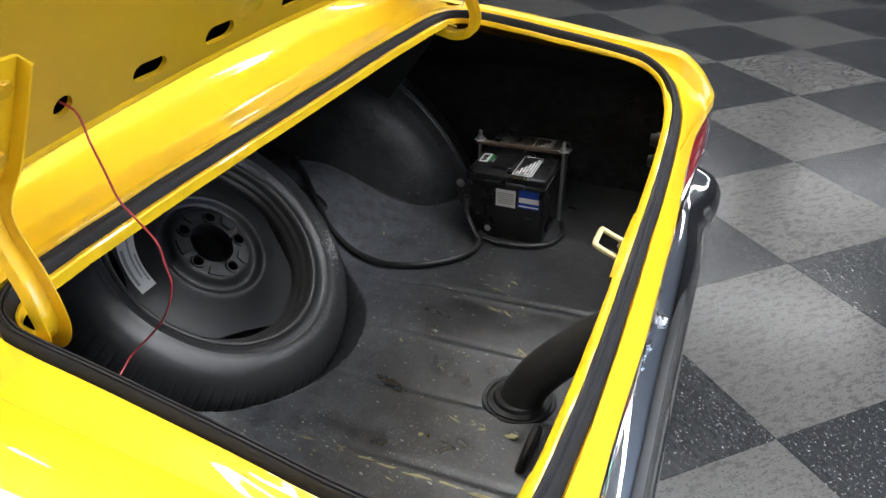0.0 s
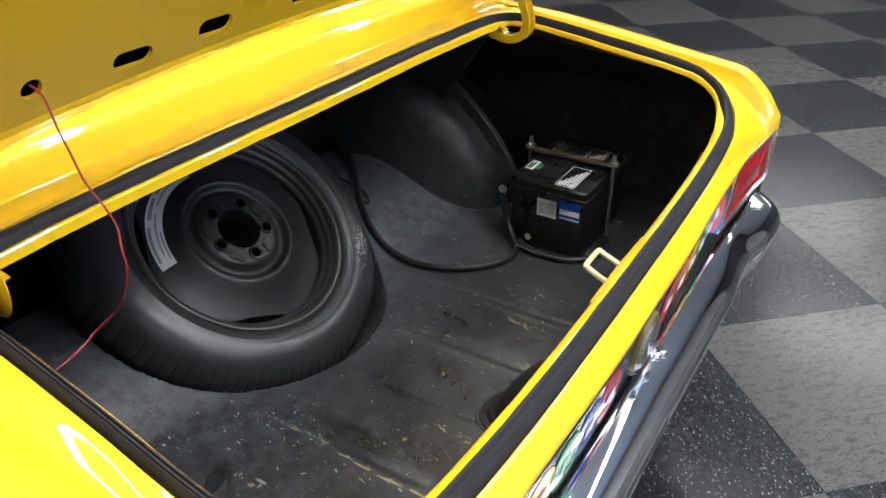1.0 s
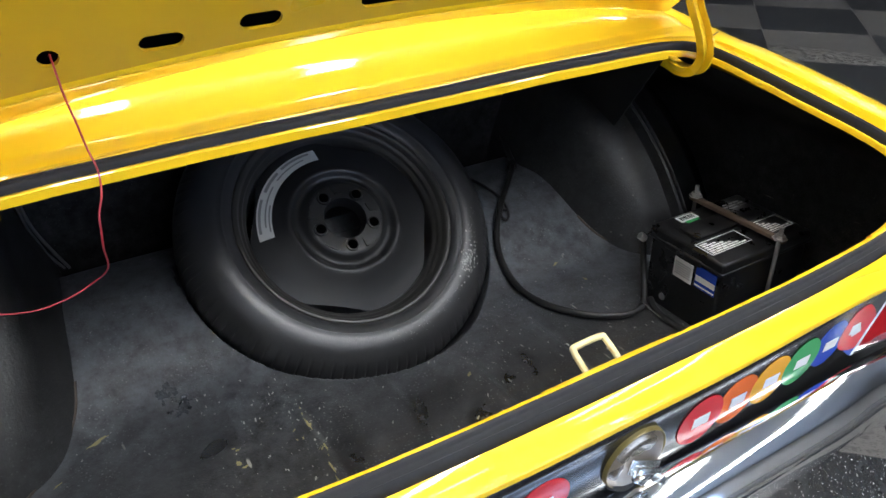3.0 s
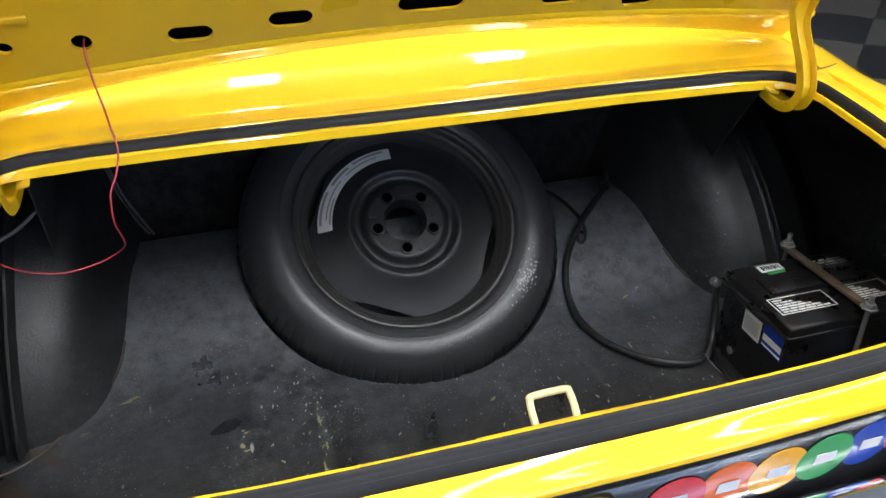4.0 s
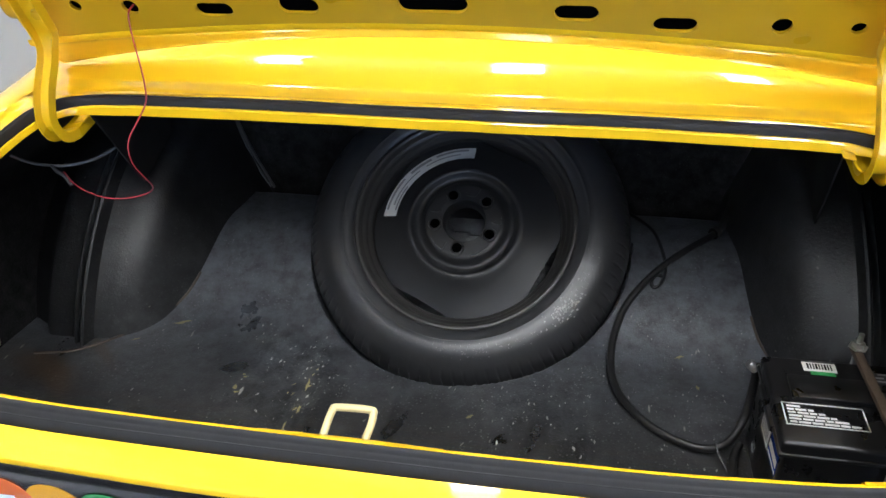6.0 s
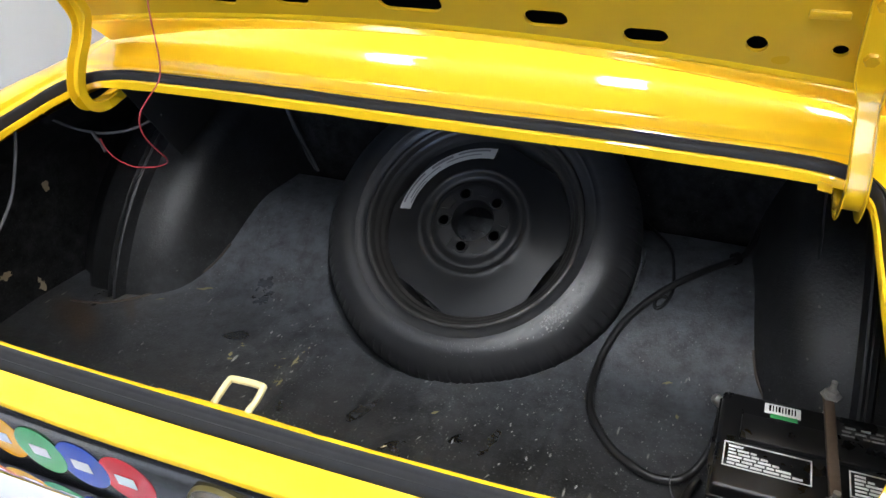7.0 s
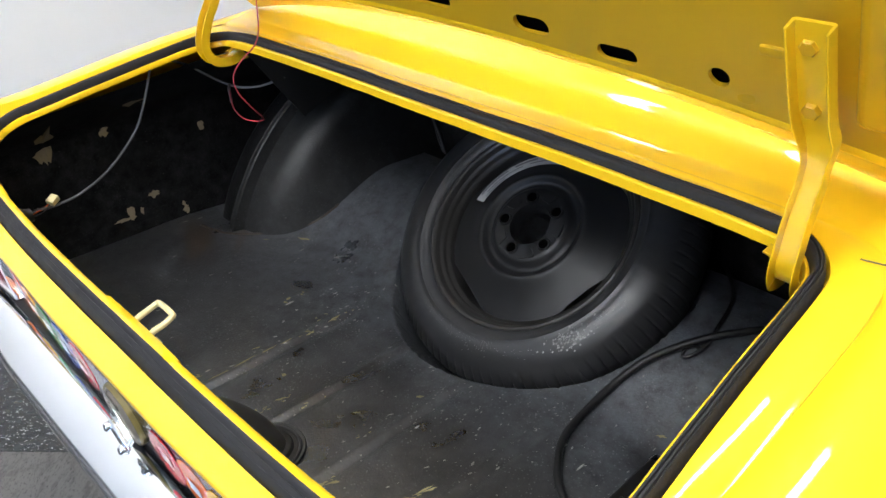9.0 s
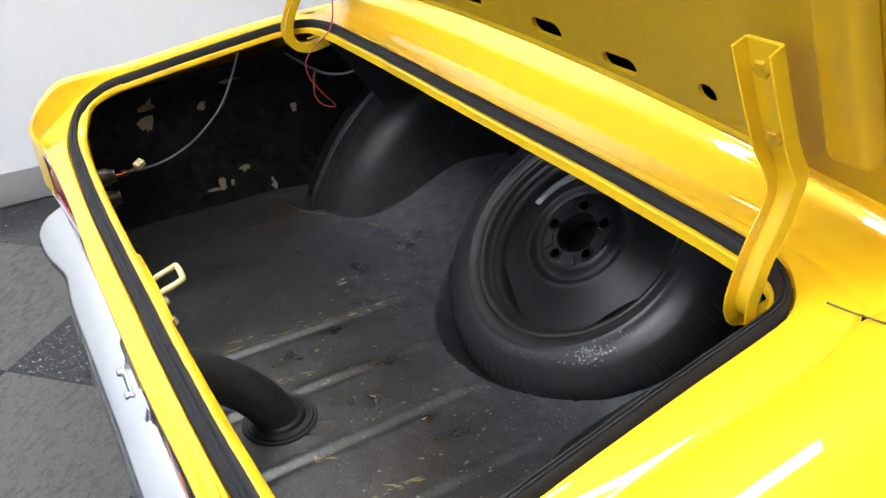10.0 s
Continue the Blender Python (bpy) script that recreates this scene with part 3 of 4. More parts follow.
for px, pz in ((-.004, .692), (.030, .674)):
    v, f = lathe_data([(0, .012), (.005, .012), (.0066, .010), (.0068, .003), (.0085, .002), (.0085, 0)], Matrix.Translation((px, -.551, pz)) @ pose(0, 0, 0, -12) @ Euler((radians(90), 0, 0)).to_matrix().to_4x4(), 16)
    link_mesh("prong", v, f, M_ZINC, fuel_cap)

# candy-coloured round decals on the tail panel, in two rows of five
DECALS = [(-.134, M_REDP), (-.202, M_BLUE), (-.270, M_GREEN), (-.338, M_AMBER), (-.406, M_ORANGE),
          (.118, M_REDP), (.187, M_ORANGE), (.255, M_AMBER), (.322, M_GREEN), (.390, M_BLUE), (.456, M_REDP)]
for k, (x, m) in enumerate(DECALS):
    v = []
    for r, lift in ((.0402, .0002), (.0396, .0008), (.020, .0008), (.0, .0008)):
        for q in range(40):
            a = 2 * math.pi * q / 40
            z = .706 + r * math.sin(a)
            px = x + r * math.cos(a)
            v.append((px, tail_y(z) + tail_bow(px) - lift - .0004 * (k % 3), z))
    d = link_mesh("decal", v, grid_faces(4, 40, False, True), m, car, "round candy-coloured decal with a white mark")
    tilt = math.degrees(math.atan2(tail_y(.69) - tail_y(.72), .03))
    part("mark", box_bm(.028, .0006, .018, pose(x, tail_y(.706) + tail_bow(x) - .0022, .706, tilt)), M_WHITE, d, "plain white mark", False)

# trunk floor
WC = Vector((0, .268, .661))
WN = Vector((0, -.655, .7556)).normalized()
WU = Vector((1, 0, 0))
WV = WN.cross(WU)
RIBS = [-.235, -.072, .084, .252]


def floor_z(x, y):
    z = .486 + .110 * sstep(.06, .36, y) - .10 * sstep(.455, .50, y)
    z += .004 * noise.noise(Vector((x * 4, y * 4, 0)))
    inside = 1 - sstep(-.03, .01, y)
    for r in RIBS:
        z += .0020 * inside * math.exp(-((x - r) / .008) ** 2) - .0028 * inside * math.exp(-((x - r - .016) / .008) ** 2)
    z += .010 * sstep(.60, .80, abs(x)) * (1 - sstep(-.1, .1, y))
    z -= .02 * sstep(-.40, -.50, y)
    for _ in range(60 if abs(x) < .34 and -.05 < y < .60 else 0):
        p = Vector((x, y, z)) - WC
        s = p.dot(WN)
        r = math.hypot(p.dot(WU), p.dot(WV))
        if r < .3255 and -.126 < s < .05:
            z -= .004
        else:
            break
    return z


GX, GY = 400, 310
v = []
for j in range(GY + 1):
    y = -.535 + 1.335 * j / GY
    for i in range(GX + 1):
        x = -.845 + 1.69 * i / GX
        v.append((x, y, floor_z(x, y)))
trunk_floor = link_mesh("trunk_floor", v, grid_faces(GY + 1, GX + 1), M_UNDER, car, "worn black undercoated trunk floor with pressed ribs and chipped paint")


# wheelhouses
def wheelhouse(side):
    v = []
    n1, n2 = 26, 40
    rows = [(.856, .90), (.800, .955), (.793, .985), (.786, 1.002), (.776, 1.010), (.755, 1.008), (.735, 1.004), (.722, 1.006), (.7195, 1.036), (.716, 1.042), (.713, 1.036), (.7105, 1.016), (.707, 1.016), (.705, 1.040), (.701, 1.046), (.697, 1.040), (.694, 1.014), (.690, .996)]
    for k in range(1, n1 + 1):
        a = (k / n1) * math.pi / 2
        rows.append((.686 - .200 * math.sin(a), .988 * math.cos(a) ** .9 if k < n1 else 0.02))
    for x, rho in rows:
        for j in range(n2 + 1):
            th = math.pi * j / n2
            z = .30 + .542 * rho * math.sin(th)
            lean = (.07 + .23 * (1 - sstep(.58, .68, x))) * max(0, z - .49) * (1 - sstep(.74, .86, x)) * sstep(.54, .69, x)
            v.append((side * (x - lean), .50 - .516 * rho * math.cos(th), z))
    return link_mesh("wheelhouse", v, grid_faces(len(rows), n2 + 1), M_ARCH, car, "black undercoated wheel arch bulging into the trunk")


for side in (1, -1):
    house = wheelhouse(side)
    seam = [(side * x, y, floor_z(side * x, y) + .002) for x, y in ((.77, -.050), (.735, -.040), (.700, -.024), (.660, .014), (.618, .064), (.578, .114), (.555, .155), (.543, .20))]
    tube("seam", seam, [.0024] * 43, M_SEAMS, house, "brushed and rusty weld seam", 6, 8)


def inner_x(y, z):
    return .848 + .005 * noise.noise(Vector((y * 3, z * 3, 1))) - .17 * sstep(.76, .93, z)


# inner sides, bulkhead and shelf
for side in (1, -1):
    v = []
    for j in range(25):
        y = -.53 + 1.33 * j / 24
        for i in range(15):
            z = .46 + (interp(y, [-.53, -.45, -.36, 0, .8], [.775, .825, .868, .915, .93]) - .46) * i / 14
            v.append((side * inner_x(y, z), y, z))
    inner_left = link_mesh("inner_quarter", v, grid_faces(25, 15), M_WELL, car, "black painted inner fender with bare patches")
part("bulkhead", box_bm(1.66, .02, .50, pose(0, .535, .735)), M_WELL, car, "black seat bulkhead")
part("shelf_underside", box_bm(1.30, .66, .012, pose(0, .46, .955)), M_WELL, car, "black underside of the parcel shelf")

# filler neck
tube("filler_neck", [(-.018, -.344, .478), (-.018, -.352, .505), (-.018, -.372, .545), (-.016, -.404, .588), (-.012, -.447, .632), (-.006, -.49, .668), (0, -.52, .688)], .036, M_HOSE, car, "dusty black rubber fuel filler hose", 8, 24)
v, f = lathe_data([(.036, .013), (.041, .011), (.044, .005), (.052, .004), (.0535, .006), (.056, .006), (.0575, .003), (.0625, .0035), (.064, .001), (.065, -.01)], pose(-.018, -.344, .486), 48)
link_mesh("filler_grommet", v, f, M_CABLE, car, "black rubber floor grommet")

# striker
SB = [(-.031, -.498, .792), (-.031, -.488, .803), (-.031, -.478, .810), (-.030, -.462, .816), (-.028, -.450, .821), (-.023, -.446, .823), (.014, -.447, .825), (.018, -.451, .823), (.018, -.463, .818), (.016, -.478, .813), (.016, -.488, .805), (.016, -.498, .794)]
striker = tube("striker", SB, .0042, M_CREAM, car, "cream painted steel striker loop", 6, 10)
part("striker_plate", box_bm(.085, .005, .10, pose(-.004, -.499, .750, -6), .002), M_WELL, striker)
part("bracket", box_bm(.030, .016, .070, pose(.030, -.490, .752, -6), .004), M_WELL, striker)
for bx, by, bz in ((.022, -.481, .800), (.050, -.480, .782)):
    v, f = lathe_data([(0, .008), (.0055, .008), (.0065, .006), (.0068, 0)], Matrix.Translation((bx, by, bz)) @ Euler((radians(-70), 0, 0)).to_matrix().to_4x4(), 6)
    link_mesh("bolt", v, f, M_CREAM, striker)
# bent strap standing on the floor beside the filler hose
tube("floor_strap", [(-.175, -.392, .484), (-.172, -.398, .512), (-.150, -.402, .527), (-.118, -.402, .524), (-.100, -.398, .506), (-.097, -.392, .484)], .0085, M_CABLE, car, "black bent strap bracket on the trunk floor", 6, 8)
# joint strip on the rear flange
v = []
for i in range(25):
    x = -.10 + .20 * i / 24
    yb = -.4925
    for o, h in ((.0125, -.022), (.0125, -.009), (.010, -.0065), (-.003, .0005), (-.006, .001)):
        v.append((x, yb + o - .0025 * (abs(x) / .15), .8245 + h + .0006 * noise.noise(Vector((x * 90, 0, 0)))))
link_mesh("flange_strip", v, grid_faces(25, 5), M_YELLOW, car)

# ---- trunk lid, raised ----
LD = Vector((0, -.42, .907)).normalized()
LN = Vector((0, -.907, -.42)).normalized()
LO = Vector((0, .034, 1.12))
lid = empty("trunk_lid")
lid.parent = car
lid["label"] = "raised yellow trunk lid showing its inner panel"
LIDM = Matrix((( 1, LD.x, LN.x, LO.x), (0, LD.y, LN.y, LO.y), (0, LD.z, LN.z, LO.z), (0, 0, 0, 1)))


def lid_edge(x):
    return -.030 - .045 * (x / .62) ** 2


LID_W = .665
outline = [(-LID_W + 2 * LID_W * k / 40, lid_edge(-LID_W + 2 * LID_W * k / 40) + .012) for k in range(41)]
outline += [(LID_W + .005, .05), (LID_W + .005, .42), (.60, .50)] + [(-.60, .50), (-LID_W - .005, .42), (-LID_W - .005, .05)]


def slot(cx, cy, w, h, n=8):
    pts = []
    r = h / 2
    for s, sx in ((-math.pi / 2, 1), (math.pi / 2, -1)):
        for k in range(n + 1):
            a = s + math.pi * k / n
            pts.append((cx + sx * (w / 2 - r) + r * math.cos(a), cy + r * math.sin(a)))
    return pts


HOLES = [(-.462, .001, .026, .0255), (.462, -.007, .026, .0255), (-.552, .002, .019, .0185), (.556, -.008, .019, .0185), (-.328, .000, .058, .024), (.327, -.009, .058, .024), (-.196, .010, .060, .026), (.196, .007, .060, .026), (0, .018, .098, .030)]
bm = bmesh.new()
edges = []
for loop in [outline] + [slot(*h) for h in HOLES]:
    vs = [bm.verts.new((x, l, 0)) for x, l in loop]
    edges += [bm.edges.new((vs[k], vs[(k + 1) % len(vs)])) for k in range(len(vs))]
bmesh.ops.triangle_fill(bm, use_beauty=True, edges=edges)
ret = bmesh.ops.extrude_face_region(bm, geom=bm.faces[:])
bmesh.ops.translate(bm, vec=(0, 0, -.006), verts=[e for e in ret["geom"] if isinstance(e, bmesh.types.BMVert)])
bmesh.ops.transform(bm, matrix=LIDM, verts=bm.verts[:])
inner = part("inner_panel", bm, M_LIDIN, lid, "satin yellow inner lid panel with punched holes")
# outer skin with its rolled edge
v = []
rows = [(.012, .0, 0), (.007, .0015, 0), (.002, .0005, 0), (-.004, -.006, 0), (-.016, -.016, .1), (-.034, -.028, .5), (-.048, -.037, .9), (-.052, -.042, 1), (-.046, -.049, 1), (-.01, -.056, 1), (.10, -.066, .8), (.25, -.074, .5), (.42, -.072, .2), (.56, -.060, 0)]
for l, s, drop in rows:
    for k in range(49):
        x = -.675 + 1.35 * k / 48
        q = (x / .675) ** 2
        ll = l + lid_edge(x) * max(0, 1 - max(l, 0) / .4) - .022 * drop * q
        v.append(LIDM @ Vector((x, ll, s - .012 * (1 - q) * min(1, max(0, -s - .03) * 40))))
skin = link_mesh("outer_skin", v, grid_faces(len(rows), 49), M_YELLOW, lid, "glossy yellow outer lid skin")
# added black sheet that paints the shade seen through the punched holes
part("cavity_shade", box_bm(1.22, .075, .004, LIDM @ pose(0, .008, -.016)), M_HOLE, lid, "black sheet standing in for the shade inside the lid", False)
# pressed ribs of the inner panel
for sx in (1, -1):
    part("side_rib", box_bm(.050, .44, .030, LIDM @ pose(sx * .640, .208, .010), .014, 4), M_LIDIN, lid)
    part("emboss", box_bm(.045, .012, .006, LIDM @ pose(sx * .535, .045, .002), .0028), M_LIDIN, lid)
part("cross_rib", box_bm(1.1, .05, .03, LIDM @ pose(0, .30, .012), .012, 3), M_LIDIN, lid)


# hinges: gooseneck channels
def hinge(side):
    path = smooth_path([(.583, -.052, 1.212), (.584, -.036, 1.175), (.586, -.010, 1.118), (.590, .007, 1.085), (.593, .004, 1.050), (.596, -.018, 1.010), (.598, -.030, .978), (.598, -.032, .955), (.597, -.020, .936), (.596, .008, .930), (.594, .045, .938), (.594, .08, .942)], 6)
    sec = [(-.0175, .014), (-.0188, .0150), (-.020, .014), (-.020, -.002), (-.017, -.004), (.017, -.004), (.020, -.002), (.020, .014), (.0188, .0150), (.0175, .014), (.0172, .0), (-.0172, .0)]
    v = []
    n = len(path)
    for i, p in enumerate(path):
        t = (path[min(i + 1, n - 1)] - path[max(i - 1, 0)])
        t.x = 0
        t.normalize()
        out = Vector((0, t.z, -t.y))
        w = interp(i / n, [0, .25, .33, 1], [1.16, 1.14, .76, .78])
        for a, b in sec:
            d = out * b
            v.append((side * (p.x + .004 + a * w * .86), p.y + d.y, p.z + d.z))
    ns = len(sec)
    f = grid_faces(n, ns, False, True) + [tuple(range(ns)), tuple((n - 1) * ns + k for k in range(ns))]
    h = link_mesh("hinge", v, f, M_HINGE, car, "yellow painted gooseneck lid hinge")
    for p in ((.583, -.036, 1.189), (.586, -.008, 1.122)):
        bv, bf = lathe_data([(0, .009), (.008, .009), (.0095, .007), (.0095, .002), (.013, .002), (.013, -.004)], Matrix.Translation((side * p[0], p[1], p[2])) @ LN.to_track_quat("Z", "Y").to_matrix().to_4x4(), 6)
        link_mesh("bolt", bv, bf, M_LIDIN, h)
    part("hinge_tab", box_bm(.018, .018, .003, pose(side * .572, .004, .951, 10, side * 12, 0), .0012), M_LIDIN, h)
    return h


hinge(1)
hinge(-1)
for side in (1, -1):
    quad = [(.574, .030, .948), (.590, .30, .952), (.606, .31, .800), (.604, .176, .752)]
    v = [(side * (x + d), y, z) for d in (0, .003) for x, y, z in quad]
    link_mesh("hinge_gusset", v, [(0, 1, 2, 3), (7, 6, 5, 4), (0, 4, 5, 1), (1, 5, 6, 2), (2, 6, 7, 3), (3, 7, 4, 0)], M_BRACKET, car, "dull dark gusset plate behind the hinge", smooth=False)

# ---- spare wheel ----
WM = Matrix(((WU.x, WV.x, WN.x, WC.x), (WU.y, WV.y, WN.y, WC.y), (WU.z, WV.z, WN.z, WC.z), (0, 0, 0, 1)))
spare = tagged(empty("spare_wheel"), "compact spare wheel with black steel rim lying in the trunk", "spare wheel")
prof = [(.212, -.012), (.2165, .002), (.221, .0085), (.227, .0122), (.234, .0145), (.2375, .0152), (.2385, .0162), (.2405, .0163), (.2415, .0155), (.250, .0160), (.262, .0146), (.274, .0106), (.284, .0055), (.2905, .0010), (.297, -.0045), (.306, -.0145), (.313, -.025), (.318, -.037), (.3205, -.05), (.321, -.065), (.3205, -.085), (.317, -.102), (.306, -.114), (.28, -.122), (.24, -.122), (.215, -.115), (.205, -.10)]
v = []
NT = 720
for r, h in prof:
    for i in range(NT):
        a = 2 * math.pi * i / NT
        cut = i % 8 == 0 and .305 < r and -.104 < h < -.004
        slip = .6 * math.sin(i * .45) * (.0006 if .225 < r < .30 else 0)
        v.append(WM @ Vector(((r - (.0022 if cut else 0)) * math.cos(a), (r - (.0022 if cut else 0)) * math.sin(a), h - (.0022 if cut else 0) + slip * .2)))
tyre = link_mesh("tyre", v, grid_faces(len(prof), NT, False, True), M_TYRE, spare, "black narrow temporary-use tyre", sharp=80)
prof = [(.180, -.10), (.183, -.06), (.186, -.040), (.188, -.028), (.1905, -.021), (.1945, -.019), (.197, -.014), (.199, -.008), (.203, -.0065), (.2055, -.003), (.208, .004), (.212, .008), (.216, .0085), (.219, .006), (.2195, .0), (.214, -.010)]
v, f = lathe_data(prof, WM, 96, False)
link_mesh("rim", v, f, M_RIMDUST, spare, "dusty black enamelled steel wheel rim", sharp=60)


def disc_s(r):
    return interp(r, [.039, .043, .075, .083, .090, .097, .103, .108, .114, .125, .145, .165, .190], [-.012, .001, .001, -.006, -.014, -.013, -.006, -.002, -.003, -.010, -.020, -.028, -.036])


v = []
RR = [.039, .040, .043, .050, .058, .068, .075, .080, .084, .090, .096, .100, .104, .108, .112, .118, .128, .140, .152, .162, .168, .1]
for k, r in enumerate(RR):
    for i in range(144):
        a = 2 * math.pi * i / 144
        rr = r
        if k == len(RR) - 1:
            flat = max(0, math.cos(4 * (a - radians(65))) - .17) / .83
            rr = .1865 - .013 * flat ** .9
        v.append(WM @ Vector((rr * math.cos(a), rr * math.sin(a), disc_s(rr))))
# the centre hole's collar
for i in range(144):
    a = 2 * math.pi * i / 144
    v.append(WM @ Vector((.0385 * math.cos(a), .0385 * math.sin(a), -.03)))
n = len(RR)
f = grid_faces(n, 144, False, True) + [((n) * 144 + i, (n) * 144 + (i + 1) % 144, (i + 1) % 144, i) for i in range(144)]
disc = link_mesh("wheel_disc", v, f, M_RIM, spare, "black pressed steel wheel centre", sharp=60)
for k in range(5):
    a = radians(-98 + 72 * k)
    at = WM @ Matrix.Translation((.0575 * math.cos(a), .0575 * math.sin(a), .001))
    bv, bf = lathe_data([(.0142, .0), (.0132, .0032), (.0112, .0034), (.0092, .001), (.0086, -.002)], at, 20, False)
    link_mesh("lug_seat", bv, bf, M_RIM, disc)
    # black disc painted in for the shade of the open hole
    bv, bf = lathe_data([(.0098, .0021), (.0, .0021)], at, 20)
    link_mesh("lug_hole_shade", bv, bf, M_HOLE, disc)
    a2 = a + radians(36)
    v, f = prism_data([(.052, -.009), (.056, -.0115), (.068, -.0165), (.0715, -.014), (.0725, 0), (.0715, .014), (.068, .0165), (.056, .0115), (.052, .009)], WM @ Matrix.Rotation(a2, 4, "Z") @ Matrix.Translation((0, 0, .0006)), .0038)
    link_mesh("pad", v, f, M_RIM, disc, smooth=False)


def arc_strip(name, a0, a1, r0, r1, lift, mat, parent, label="", n=40):
    v = []
    for i in range(n + 1):
        a = radians(a0 + (a1 - a0) * i / n)
        for q in range(5):
            r = r0 + (r1 - r0) * q / 4
            v.append(WM @ Vector((r * math.cos(a), r * math.sin(a), disc_s(r) + lift)))
    return link_mesh(name, v, grid_faces(n + 1, 5), mat, parent, label)


sticker = arc_strip("sticker", 89, 177, .141, .169, .0012, M_WHITE, spare, "curved white warning sticker with fine print")
for a0, a1, r0, r1 in ((94, 118, .160, .165), (122, 140, .159, .165), (146, 172, .161, .166), (100, 128, .151, .154), (134, 168, .151, .154), (150, 172, .144, .147)):
    arc_strip("print", a0, a1, r0, r1, .0017, M_GREYPAPER, sticker, "", 14)

# ---- battery ----
BX0, BX1, BY0, BY1, BZ0, BZ1 = .506, .742, -.238, -.062, .478, .650
battery = tagged(empty("battery", (0, 0, 0)), "black car battery strapped to the trunk floor", "battery")
cx, cy = (BX0 + BX1) / 2, (BY0 + BY1) / 2
case = part("case", box_bm(BX1 - BX0, BY1 - BY0, .148, pose(cx, cy, BZ0 + .074), .006, 3), M_BATT, battery, "black plastic battery case")
top = part("cover", box_bm(BX1 - BX0 + .008, BY1 - BY0 + .008, .026, pose(cx, cy, BZ0 + .159), .006, 3), M_BATT, battery, "black plastic battery cover")
part("cover_rim", box_bm(BX1 - BX0 + .014, BY1 - BY0 + .014, .006, pose(cx, cy, BZ0 + .151), .002), M_BATT, top)
part("vent_cap", box_bm(.19, .05, .008, pose(cx, cy + .02, BZ1 + .003), .003), M_BATT, top)
part("handle_lip", box_bm(.012, .09, .012, pose(BX0 - .004, cy, BZ0 + .150), .003), M_BATT, top)
lab = part("front_label", box_bm(.0012, .046, .042, pose(BX0 - .0005, -.151, .592)), M_WHITE, battery, "small white label with print", False)
for k in range(6):
    part("print", box_bm(.0006, .038, .002, pose(BX0 - .0013, -.151, .604 - .0048 * k)), M_GREYPAPER, lab, "", False)
lab = part("blue_label", box_bm(.0012, .048, .046, pose(BX0 - .0005, -.2055, .597)), M_BLUE, battery, "blue label with white band", False)
part("band", box_bm(.0006, .046, .012, pose(BX0 - .0013, -.2055, .594)), M_WHITE, lab, "", False)
part("band", box_bm(.0006, .046, .003, pose(BX0 - .0013, -.2055, .579)), M_WHITE, lab, "", False)
v, f = lathe_data([(.0075, .0), (.0075, .0012), (.0, .0012)], Matrix.Translation((BX0 - .0002, -.110, .508)) @ Euler((0, radians(-90), 0)).to_matrix().to_4x4(), 20)
link_mesh("round_mark", v, f, M_GREYPAPER, battery, "small round grey date mark")
# hold-down: two rods and a bar
hold = part("hold_down_bar", box_bm(.0135, .222, .009, pose(.638, -.146, .664, 0, 0, 2), .002), M_RUST, battery, "rusty steel hold-down bar")
for y in (-.044, -.248):
    rod = tube("rod", [(.637, y, .470), (.637, y, .58), (.637, y, .692)], .0042, M_STEEL, battery, "zinc hold-down rod", 2, 10)
    v, f = lathe_data([(0, .008), (.0085, .008), (.0095, .006), (.0095, .001), (.014, .001), (.014, -.001), (0, -.001)], pose(.637, y, .669), 6)
    link_mesh("nut", v, f, M_STEEL, rod)

# ---- cables and wires ----
cable = tagged(empty("battery_cable"), "thick black battery cable snaking over the trunk floor", "cable")
tube("cable_run", [(.535, .50, .640), (.512, .43, .612), (.493, .388, .606), (.438, .329, .601), (.388, .282, .586), (.345, .236, .563), (.314, .190, .538), (.297, .134, .511), (.294, .07, .496), (.303, .015, .495), (.322, -.026, .495), (.362, -.075, .495), (.416, -.105, .495), (.456, -.104, .496), (.482, -.085, .505), (.500, -.060, .535), (.505, -.045, .585), (.505, -.040, .612)], .0067, M_CABLE, cable, "", 8, 12)
tube("cable_tail", [(.49, -.095, .500), (.478, -.125, .494), (.474, -.17, .493), (.482, -.22, .493), (.515, -.262, .493), (.565, -.275, .493), (.61, -.262, .494)], .0067, M_CABLE, cable, "", 8, 12)
tube("tie", [(.462, -.098, .497), (.455, -.104, .508), (.452, -.118, .512), (.456, -.135, .506), (.466, -.150, .496)], .0012, M_GREYWIRE, cable, "thin bare tie wire", 6, 6)
v, f = lathe_data([(0, .012), (.006, .012), (.008, .009), (.008, -.004)], pose(.500, -.045, .614, 0, -50, 0), 12)
link_mesh("terminal", v, f, M_STEEL, cable, "crimped metal terminal")
v, f = lathe_data([(.010, -.006), (.0118, -.0055), (.0118, .0055), (.010, .006)], Matrix.Translation((.489, .385, .606)) @ Vector((.055, .059, .005)).to_track_quat("Z", "Y").to_matrix().to_4x4(), 16)
link_mesh("clamp", v, f, M_BRACKET, cable, "small dark metal cable clamp")
thin = tagged(empty("thin_cable"), "thin black cable with a loop on the trunk floor", "cable")
tube("run", [(.29, .49, .60), (.335, .441, .600), (.369, .385, .601), (.385, .316, .594), (.390, .276, .580), (.381, .246, .566), (.368, .238, .561), (.364, .250, .567), (.374, .262, .573), (.388, .258, .571)], .0035, M_CABLE, thin, "", 8, 8)

